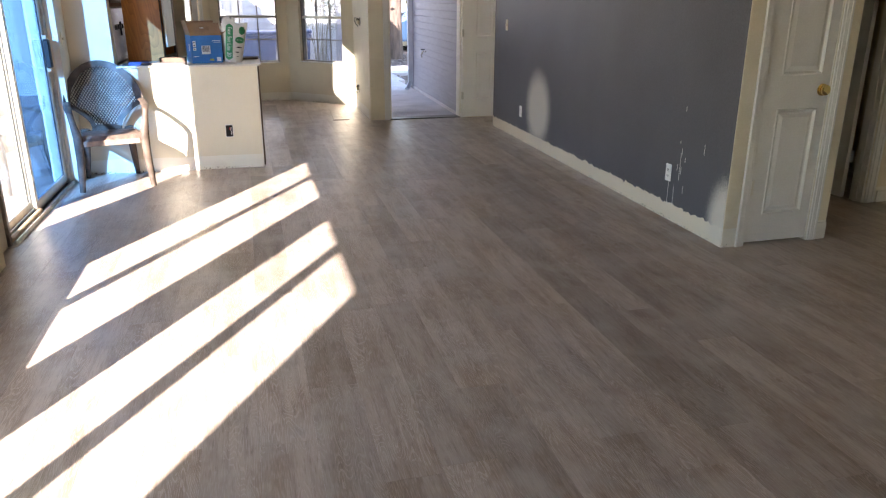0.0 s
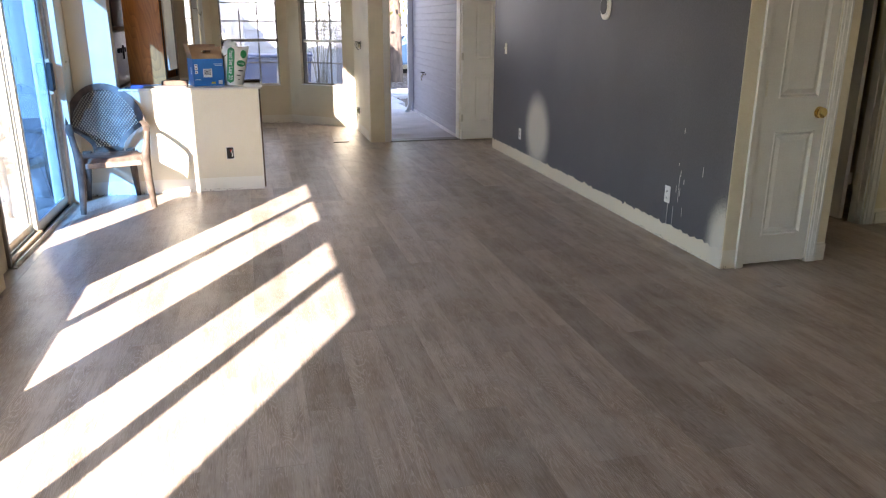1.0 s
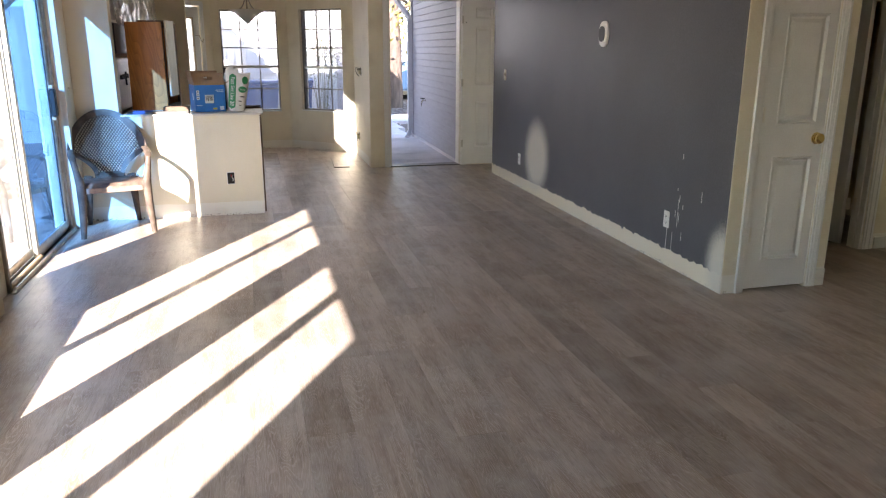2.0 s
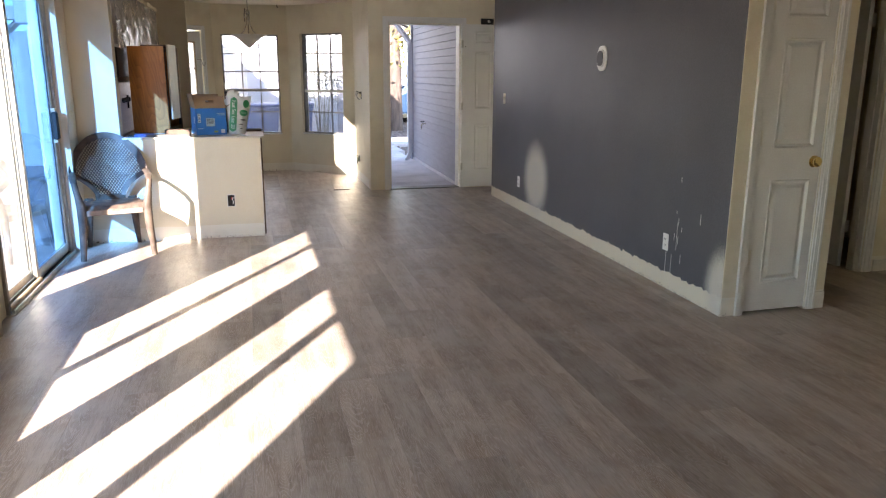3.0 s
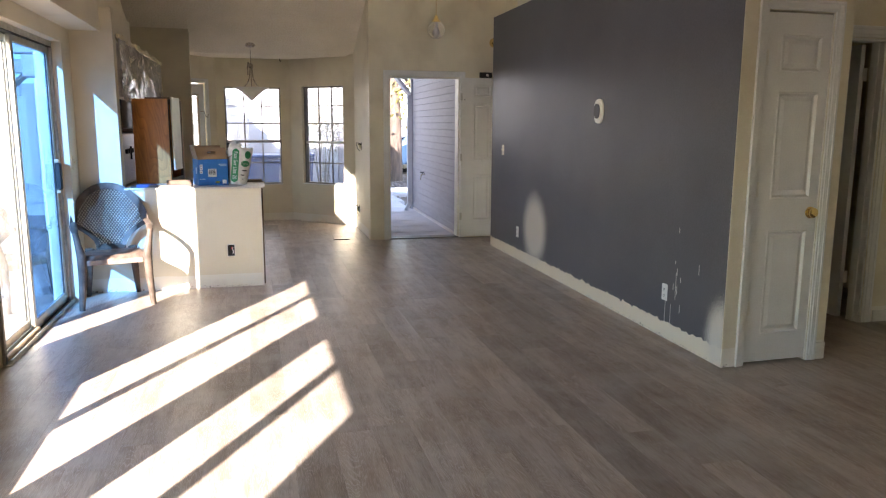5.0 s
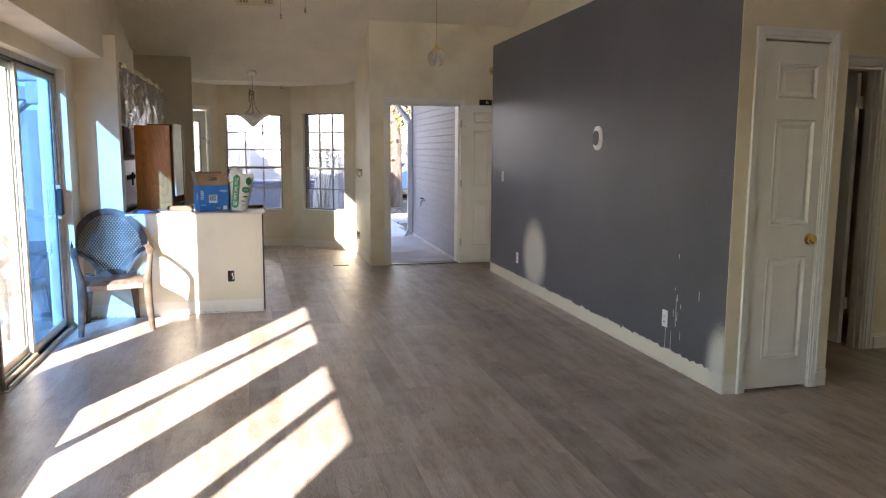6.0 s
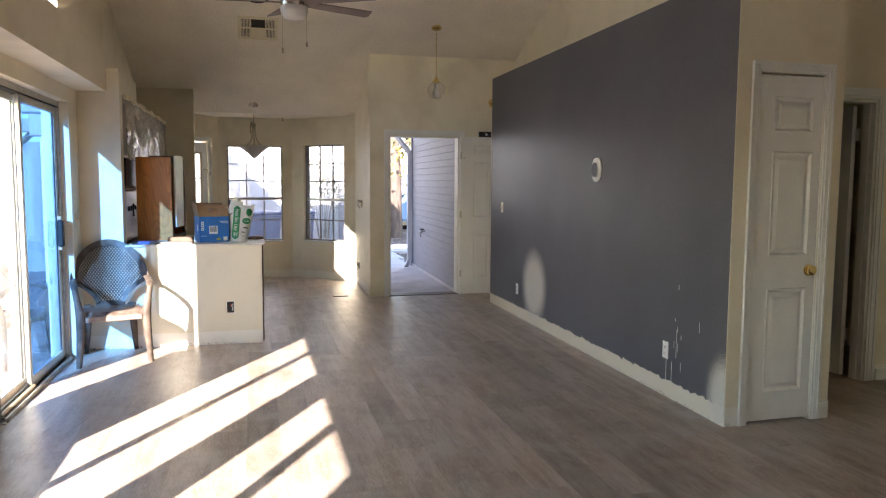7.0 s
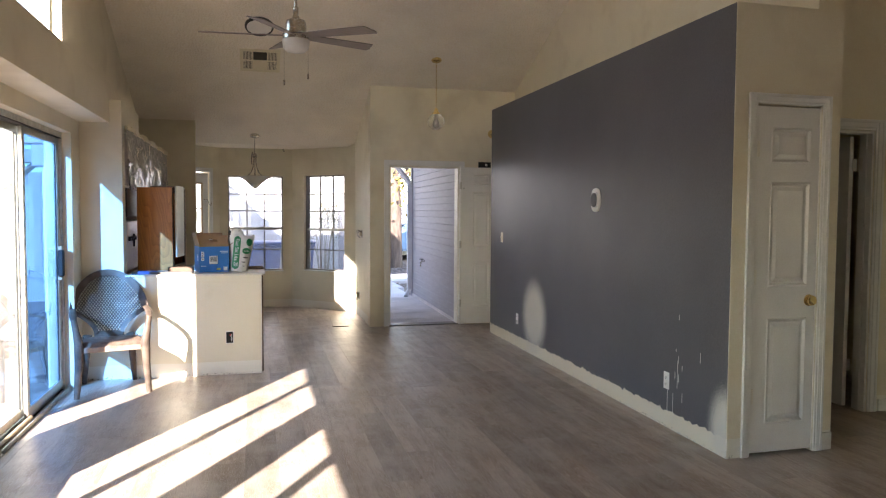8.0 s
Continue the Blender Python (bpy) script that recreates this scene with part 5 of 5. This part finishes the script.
# upper cabinets under a plastic sheet, range behind the counter
uc = thing("wall_cabinet", pose(0, 0, 0), "row of wall cabinets masked with clear plastic sheeting", "cabinet")
part("carcass", boxes((LX + 0.003, -1.10, 6.93, 10.08, 1.66, 2.15)), laminate, uc)
for k in range(6):
    part("door", boxes((-1.0995, -1.085, 6.95 + k * 0.52, 6.95 + k * 0.52 + 0.505, 1.68, 2.13), bevel=0.004), panel_gray, uc)
bm = bmesh.new()
ny, nz = 200, 52
sheet = []
for j in range(nz + 1):
    row = []
    for i in range(ny + 1):
        y, t = 6.935 + 3.14 * i / ny, j / nz
        z = 2.19 - 0.53 * t - 0.025 * math.sin(i * 0.16) * t
        fold = 0.010 * noise.noise((y * 4 + z * 3, z * 2, 1)) + 0.016 * abs(noise.noise((y * 3.5 - z * 6, z * 1.5, 2))) + 0.012 * abs(noise.noise((y * 9 + z * 13, y * 3, 7)))
        an, far_ = math.atan2(z - 1.76, y - 7.04), (y - 7.04) ** 2 + (z - 1.76) ** 2
        star = 0.026 * abs(math.sin(an * 12 + noise.noise((y * 3, z * 3, 4)))) ** 0.5 * math.exp(-far_ / 0.10) * min(1.0, far_ * 60)
        row.append(bm.verts.new((-1.078 + fold + star + 0.012 * t, y, z)))
    sheet.append(row)
for j in range(nz):
    for i in range(ny):
        bm.faces.new((sheet[j][i], sheet[j][i + 1], sheet[j + 1][i + 1], sheet[j + 1][i]))
ps = thing("plastic_sheet", pose(0, 0, 0), "crinkled clear plastic sheet taped over the wall cabinets", "plastic sheet")
part("sheet", bm, film, ps, smooth=True)
bm = bmesh.new()
for k in range(16):
    y = 6.95 + k * 0.195
    box(bm, -1.082, -1.058 + 0.004 * (k % 3), y, y + 0.20, 2.165 + 0.006 * math.sin(k * 2.1), 2.20 + 0.01 * math.sin(k * 1.7))
part("tape", bm, ivory_plastic, ps, "cream masking tape")
rg = thing("kitchen_range", pose(0, 0, 0), "white kitchen range with black knobs and a dark hood", "range")
part("body", boxes((LX + 0.003, -0.78, 8.0, 8.76, 0, 0.90), bevel=0.006), enamel, rg)
part("backguard", boxes((LX + 0.003, -1.10, 7.05, 8.18, 0.905, 1.36), bevel=0.008), enamel, rg)
part("hood", boxes((LX + 0.003, -1.075, 6.94, 8.0, 1.40, 1.655), bevel=0.008), black_plastic, rg)
for k in range(4):
    part("knob", lathe(bmesh.new(), [(0, 0), (0.022, 0), (0.020, 0.022), (0, 0.023)], 14, (-1.10, 7.16 + k * 0.11, 1.20), pose(0, 0, 0, 0, 90, 0)), black_plastic, rg)
part("latch", boxes((-1.099, -1.085, 7.42, 7.44, 1.12, 1.24)), black_plastic, rg)
# dark brown layer, two millimetres thick, on the kitchen stretch of the west wall
tagged(part("wall_kitchen_skin", boxes((LX + 0.0005, LX + 0.0025, 6.925, 10.09, 0, 2.19)), mdf_edge), "thin dark brown sheet over the kitchen wall behind the cabinets", "wall", kind="structure")

loose = thing("loose_plank", pose(0.965, 9.28, 0.001, 0, 0, -3), "loose vinyl plank lying on the nook floor", "plank")
part("board", boxes((0.0, 0.19, 0.0, 0.86, 0, 0.008), bevel=0.0015), plank_mats[1], loose)
# black strip laid down as the shade along the plank's near end
part("edge_shadow", boxes((-0.004, 0.194, -0.006, -0.001, 0, 0.004)), rubber, loose)

# ---------------------------------------------------------------- outside
sw = thing("siding_wall", pose(0, 0, 0), "lilac-gray lap siding wall beside the porch", "siding")
part("backing", prism(bmesh.new(), [(2.70, 9.33), (2.86, 9.33), (2.92, 12.75), (2.77, 12.75)], "z", -0.13, 3.0), siding, sw)
for k in range(30):
    z = 0.02 + k * 0.0975
    bm = bmesh.new()
    prism(bm, [(2.662, z), (2.699, z), (2.699, z + 0.0960), (2.671, z + 0.0960), (2.664, z + 0.086)], "y", 9.33, 12.72)
    for v in bm.verts:
        v.co.x += 0.125 * (v.co.y - 9.33) / 3.4 - 0.055
    part("siding_board", bm, siding, sw)
part("corner_board", boxes((2.705, 2.815, 12.725, 12.79, -0.10, 3.0), bevel=0.004), siding, sw)
part("footing", prism(bmesh.new(), [(2.62, 9.33), (2.70, 9.33), (2.78, 12.72), (2.725, 12.72)], "z", -0.13, 0.010), concrete, sw)
part("door_trim", boxes((2.578, 2.64, 9.322, 9.36, -0.03, 2.1)), white_trim, sw)
# roof out of view, its middle slab widened over the bay to block sun
part("porch_ceiling", boxes((1.575, 2.90, 9.335, 10.24, 2.80, 2.90), (1.25, 2.90, 10.24, 12.0, 2.80, 2.90), (1.625, 2.90, 12.0, 13.1, 2.80, 2.90)), siding, tagged(thing("porch_roof", None, "unseen porch roof slabs that keep the sun off the siding", "roof"), kind="structure"))
# both slabs are unseen additions that cast shade on the bins and neighbour's wall
bay_eave = tagged(thing("bay_eave", None, "unseen roof and gable slabs over the bay, added to cast shade", "roof"), kind="structure")
part("bay_roof", boxes((-1.60, 1.62, 10.25, 11.75, 2.565, 2.62)), siding, bay_eave)
part("shade_gable", prism(bmesh.new(), [(-2.55, 2.63), (-1.12, 2.63), (-1.65, 3.20), (-2.55, 4.12)], "y", 11.60, 11.75), siding, bay_eave)
tap = thing("hose_tap", pose(2.69, 11.6, 0.62), "small metal hose tap on the siding", "tap")
part("pipe", sweep(bmesh.new(), [(0.02, 0, 0.04), (-0.05, 0, 0.04), (-0.07, 0, 0.0), (-0.07, 0, -0.05)], 0.014, 8), nickel, tap)
part("wheel", lathe(bmesh.new(), [(0, 0), (0.035, 0.0), (0.035, 0.012), (0, 0.012)], 12, (-0.05, 0, 0.065)), rubber, tap)
ds = thing("downspout", pose(0, 0, 0), "painted metal downspout with a bent foot", "downspout")
part("pipe", boxes((2.615, 2.695, 12.60, 12.67, 0.10, 1.95), bevel=0.006), spout_paint, ds)
for p0, p1 in (((2.655, 12.635, 1.95), (2.40, 12.70, 2.30)), ((2.655, 12.635, 0.10), (2.57, 12.52, -0.02))):
    part("elbow", sweep(bmesh.new(), [p0, p1], 0.045, 4, 1.0), spout_paint, ds)


def leafy(bm, centre, spread, count, size, rng_):
    for _ in range(count):
        v = Vector((rng_.gauss(0, 1), rng_.gauss(0, 1), rng_.gauss(0, 1)))
        p = Vector(centre) + Vector((v.x * spread[0], v.y * spread[1], v.z * spread[2])) * 0.55
        a_ = Vector((rng_.uniform(-1, 1), rng_.uniform(-1, 1), rng_.uniform(-1, 1))).normalized() * size
        b_ = a_.cross(Vector((rng_.uniform(-1, 1), rng_.uniform(-1, 1), rng_.uniform(-1, 1)))).normalized() * size * 0.45
        bm.faces.new([bm.verts.new(p + q) for q in (-a_, b_, a_, -b_)])


trng = random.Random(21)


def tree(x, y, h, r, clumps, label, lean=0.0):
    t = thing("tree", pose(x, y, -0.13), label, "tree")
    pts = [(0.05 * math.sin(k) + lean * k / 6, 0.05 * math.cos(2 * k), h * k / 6) for k in range(7)]
    part("trunk", sweep(bmesh.new(), pts, [r * 1.5, r * 1.05, r, r * 0.9, r * 0.75, r * 0.55, r * 0.3], 12, 1.0, (0, 1, 0)), bark, t, smooth=True)
    crown = bmesh.new()
    for k in range(clumps):
        an, zz = trng.uniform(0, 6.28), trng.uniform(0.42, 1.10) * h
        rad = trng.uniform(0.5, 2.2)
        e = (rad * math.cos(an) + lean, rad * math.sin(an), zz)
        part("limb", sweep(bmesh.new(), [(lean * 0.6, 0, h * trng.uniform(0.4, 0.75)), (e[0] * 0.5, e[1] * 0.5, (zz + h * 0.6) / 2), e], [r * 0.35, r * 0.2, r * 0.06], 6), bark, t)
        leafy(crown, e, (0.9, 0.9, 0.6), 170, 0.09, trng)
    part("crown", crown, leaf_mat, t)
    return t


tree(3.80, 20.3, 5.2, 0.19, 18, "large tree with rough bark and sunlit yellow-green leaves")
tree(5.6, 24.0, 6.0, 0.25, 12, "tree with yellow-green leaves across the street")

car = thing("car", pose(6.35, 23.6, -0.13, 0, 0, 6), "dark blue car parked beyond the yard", "car")
bm = bmesh.new()
prism(bm, [(-2.2, 0.35), (2.2, 0.35), (2.25, 0.75), (1.5, 0.92), (0.9, 1.40), (-0.9, 1.44), (-1.7, 0.95), (-2.25, 0.85)], "y", -0.85, 0.85)
bmesh.ops.bevel(bm, geom=bm.edges[:], offset=0.06, segments=2, affect="EDGES")
part("body", bm, car_paint, car, smooth=True)
for sx in (-1.4, 1.4):
    for sy in (-0.86, 0.66):
        wh = part("wheel", lathe(bmesh.new(), [(0, 0), (0.32, 0), (0.32, 0.2), (0, 0.2)], 20, (sx, sy, 0.32), pose(0, 0, 0, -90, 0, 0)), rubber, car)
        part("rim", lathe(bmesh.new(), [(0, 0), (0.19, 0.0), (0.19, 0.21), (0, 0.21)], 16, (sx, sy - 0.004, 0.32), pose(0, 0, 0, -90, 0, 0)), alu, wh)
for s in (-1, 1):
    part("side_window", boxes((-0.95, 0.85, s * 0.852 - 0.003, s * 0.852 + 0.003, 0.98, 1.32)), black_plastic, car)

# neighbour's house close behind the bay
NB_Y, NB_X = 14.6, (-2.3, 1.72)
nb = thing("neighbour_house", pose(0, 0, 0), "pale blue-gray lap-sided neighbouring house", "house")
part("wall", boxes((*NB_X, NB_Y, 21.5, -0.13, 2.60)), neighbour, nb)
for k in range(17):
    bm = bmesh.new()
    z = -0.05 + k * 0.15
    prism(bm, [(NB_Y - 0.034, z), (NB_Y - 0.012, z + 0.148), (NB_Y - 0.001, z + 0.148), (NB_Y - 0.001, z)], "x", NB_X[0], NB_X[1] - 0.09)
    part("siding_board", bm, neighbour, nb)
part("corner_board", boxes((NB_X[1] - 0.088, NB_X[1] + 0.02, NB_Y - 0.042, NB_Y + 0.10, -0.13, 2.60), bevel=0.004), siding, nb)
part("roof", prism(bmesh.new(), [(-2.46, 2.61), (1.88, 2.61), (1.88, 2.74), (-0.3, 3.70), (-2.46, 2.74)], "y", NB_Y - 0.3, 21.9), block, nb)
gate = thing("vinyl_fence", pose(0, 0, 0), "short run of white vinyl picket fence beside the neighbouring house", "fence")
for k in range(9):
    x = -1.30 + k * 0.135
    part("picket", boxes((x, x + 0.105, 13.98, 14.00, -0.10, 1.45 + 0.03 * (k % 2)), bevel=0.004), vinyl, gate)
for x in (-1.36, -0.13):
    part("post", boxes((x, x + 0.09, 13.96, 14.05, -0.13, 1.60), bevel=0.006), vinyl, gate)
for z in (0.25, 1.15):
    part("rail", boxes((-1.27, -0.13, 14.001, 14.035, z, z + 0.09), bevel=0.004), vinyl, gate)
fence = thing("side_fence", pose(0, 0, 0), "gray concrete block fence along the side yard", "fence")
frng = random.Random(4)
part("core", boxes((-9.0, -2.40, 14.024, 14.17, -0.13, 2.10)), pale_block, fence)
for r in range(11):
    for c in range(16):
        x = -9.0 + c * 0.405 + (0.2 if r % 2 else 0)
        part("block", boxes((x, x + 0.400, 14.0 + frng.uniform(0, 0.006), 14.028, -0.13 + r * 0.203, -0.13 + r * 0.203 + 0.2)), pale_block, fence)
back = thing("rear_fence", pose(0, 0, 0), "pale concrete block fence at the back of the yard", "fence")
part("core", boxes((-0.1, 9.0, 27.0, 27.2, -0.13, 1.75)), neighbour, back)
post = thing("patio_post", pose(0, 0, 0), "white painted patio post and beam outside", "post")
part("post", boxes((-1.975, -1.875, 7.86, 7.96, -0.13, 2.35), bevel=0.006), white_trim, post)
part("post", boxes((-2.22, -2.14, 8.9, 8.98, -0.13, 2.35), bevel=0.006), white_trim, post)
part("beam", boxes((-3.2, -1.66, 8.85, 9.0, 1.97, 2.11), bevel=0.006), alu_dark, post)
part("brace", sweep(bmesh.new(), [(-2.62, 8.92, 1.68), (-2.30, 8.92, 1.97)], 0.035, 4), alu_dark, post)
eave = tagged(thing("eave", None, "house eave over the side yard", "roof"), kind="structure")
part("corbel", boxes((-2.06, -1.63, 7.2, 7.34, 2.16, 2.35), (-1.98, -1.63, 7.2, 7.34, 2.04, 2.158), (-1.90, -1.63, 7.21, 7.33, 1.84, 2.038), bevel=0.012), siding, eave)


def wheelie_bin(x, y, rot, label):
    ob = thing("wheelie_bin", pose(x, y, -0.13, 0, 0, rot), label, "bin", "wheelie bins")
    bm = bmesh.new()
    rows_ = []
    for z, w_, d_ in ((0.0, 0.23, 0.26), (0.95, 0.29, 0.34), (0.97, 0.31, 0.36), (1.0, 0.31, 0.36)):
        rows_.append([bm.verts.new((sx * w_, sy * d_, z)) for sx, sy in ((-1, -1), (1, -1), (1, 1), (-1, 1))])
    for a_, b_ in zip(rows_, rows_[1:]):
        for i in range(4):
            bm.faces.new((a_[i], a_[(i + 1) % 4], b_[(i + 1) % 4], b_[i]))
    bm.faces.new(rows_[0][::-1])
    bm.faces.new(rows_[-1])
    bmesh.ops.bevel(bm, geom=bm.edges[:], offset=0.012, segments=2, affect="EDGES")
    part("body", bm, bin_mat, ob)
    part("lid", box(bmesh.new(), -0.32, 0.32, -0.38, 0.37, 1.005, 1.06, 0.02, 2), bin_mat, ob)
    part("handle", sweep(bmesh.new(), [(-0.26, 0.37, 1.0), (-0.26, 0.44, 1.02), (0.26, 0.44, 1.02), (0.26, 0.37, 1.0)], 0.016, 8), bin_mat, ob)
    for s in (-1, 1):
        part("wheel", lathe(bmesh.new(), [(0, -0.03), (0.13, -0.03), (0.13, 0.03), (0, 0.03)], 16, (s * 0.24, 0.30, 0.13), pose(0, 0, 0, 0, 90, 0)), rubber, ob)
    return ob


wheelie_bin(0.14, 13.2, 5, "dark blue wheelie bin standing outside the bay")
wheelie_bin(0.78, 13.6, -4, "blue wheelie bin standing beside another outside the bay")

bush = thing("bush", pose(1.28, 13.9, -0.13), "tall thin-leaved bush with bare twigs outside the bay", "bush")
leaves = bmesh.new()
for k in range(34):
    an, l_ = trng.uniform(0, 6.28), trng.uniform(1.3, 2.15)
    e = Vector((0.55 * math.cos(an) * trng.uniform(0.2, 1), 0.4 * math.sin(an) * trng.uniform(0.2, 1), l_))
    mid_ = Vector((e.x * 0.35, e.y * 0.35, l_ * 0.55))
    part("stem", sweep(bmesh.new(), [(e.x * 0.1, e.y * 0.1, 0), mid_, e], [0.004, 0.003, 0.0015], 5, 1.0, (0, 1, 0)), twig_mat, bush)
    for t_ in (0.5, 0.7, 0.85, 1.0):
        leafy(leaves, mid_.lerp(e, t_), (0.12, 0.12, 0.16), 15, 0.020, trng)
part("foliage", leaves, twig_mat, bush)

yard = thing("yard_stones", pose(0, 0, 0), "loose purple-brown landscaping stones beyond the porch", "gravel", kind="stuff")
srng = random.Random(12)
sv, sf = [], []
for _ in range(2600):
    x, y, r = srng.uniform(2.3, 6.2), srng.uniform(14.5, 23.0), srng.uniform(0.02, 0.055)
    if x < 3.75 and 15.7 < y < 17.5 or x < 2.95 and y < 18:
        continue
    i = len(sv)
    q = [(r * srng.uniform(0.7, 1.2) * math.cos(a_), r * srng.uniform(0.7, 1.2) * math.sin(a_)) for a_ in (0.2, 1.3, 2.7, 3.8, 5.1)]
    sv += [(x + u, y + v, -0.132) for u, v in q] + [(x + u * 0.55, y + v * 0.55, -0.13 + r * 0.8) for u, v in q]
    sf += [(i + a_, i + (a_ + 1) % 5, i + 5 + (a_ + 1) % 5, i + 5 + a_) for a_ in range(5)] + [tuple(i + 5 + a_ for a_ in range(5))]
me = bpy.data.meshes.new("stones")
me.from_pydata(sv, [], sf)
me.materials.append(gravel)
stones = new("stones", me)
stones.parent = yard
part("slab", boxes((2.92, 3.70, 15.75, 17.45, -0.14, -0.05), bevel=0.006), concrete, porch)

# ---------------------------------------------------------------- floor planks
PW_X, PL = 0.19, 1.375
JOINT = {3: 2.605, 1: 2.965, 0: 3.66, 6: 3.84, 10: 3.354, 11: 3.00, 12: 2.62, 13: 2.235}   # joint of a row, rows counted from x = -0.44
TONES = {(6, 0): 0, (10, 0): 0, (10, -1): 0, (13, 0): 0, (11, -1): 0, (3, -1): 0}


def plank_mesh(length, material):
    """A plank with eased edges, its near left corner at the origin, its face at z = 0."""
    g, e, t = 0.0002, 0.0007, 0.0085
    bm = bmesh.new()
    rings = []
    for inset, z in ((g, -t), (g, -0.0004), (g + e, 0.0)):
        rings.append([bm.verts.new(q) for q in ((inset, inset, z), (PW_X - inset, inset, z), (PW_X - inset, length - inset, z), (inset, length - inset, z))])
    for a, b in zip(rings, rings[1:]):
        for i in range(4):
            bm.faces.new((a[i], a[(i + 1) % 4], b[(i + 1) % 4], b[i]))
    bm.faces.new(rings[-1])
    return mesh_of("plank", bm, material)


full = [plank_mesh(PL, m) for m in plank_mats]
rng = random.Random(5)
verts, faces, tone_of = [], [], []
for row in range(-6, 31):
    x = -0.44 + row * PW_X
    if x + PW_X > 5.3 or x < -1.62:
        continue
    y0 = JOINT.get(row, rng.uniform(2, 3.4))
    for k in range(-4, 8):
        y = y0 + k * PL
        if y > 11.4 or y + PL < -1.5:
            continue
        tone = TONES.get((row, k), rng.choices((0, 1, 2), (0.22, 0.5, 0.28))[0])
        end = 9.235 if x + PW_X > 1.52 else 11.5               # the rows past the nook stop at the front door
        length = min(PL, end - y)
        if length < 0.02:
            continue
        if length == PL and 0.4 < y + PL and y < 8.6 and x < 3.9:
            ob = new("plank", full[tone])
            ob.location = (x, y, 0)
            ob.parent = floor
        else:
            i = len(verts)
            a, b, c, d = x + 0.0005, x + PW_X - 0.0005, max(y, -1.6) + 0.0005, y + length - 0.0005
            verts += [(a, c, -0.0085), (b, c, -0.0085), (b, d, -0.0085), (a, d, -0.0085), (a, c, 0), (b, c, 0), (b, d, 0), (a, d, 0)]
            faces += [tuple(i + j for j in q) for q in ((0, 3, 2, 1), (4, 5, 6, 7), (0, 1, 5, 4), (1, 2, 6, 5), (2, 3, 7, 6), (3, 0, 4, 7))]
            tone_of += [tone] * 6
me = bpy.data.meshes.new("far_planks")
me.from_pydata(verts, [], faces)
for m in plank_mats:
    me.materials.append(m)
me.polygons.foreach_set("material_index", tone_of)
far = new("far_planks", me)
far.parent = floor
tagged(far, kind="stuff")
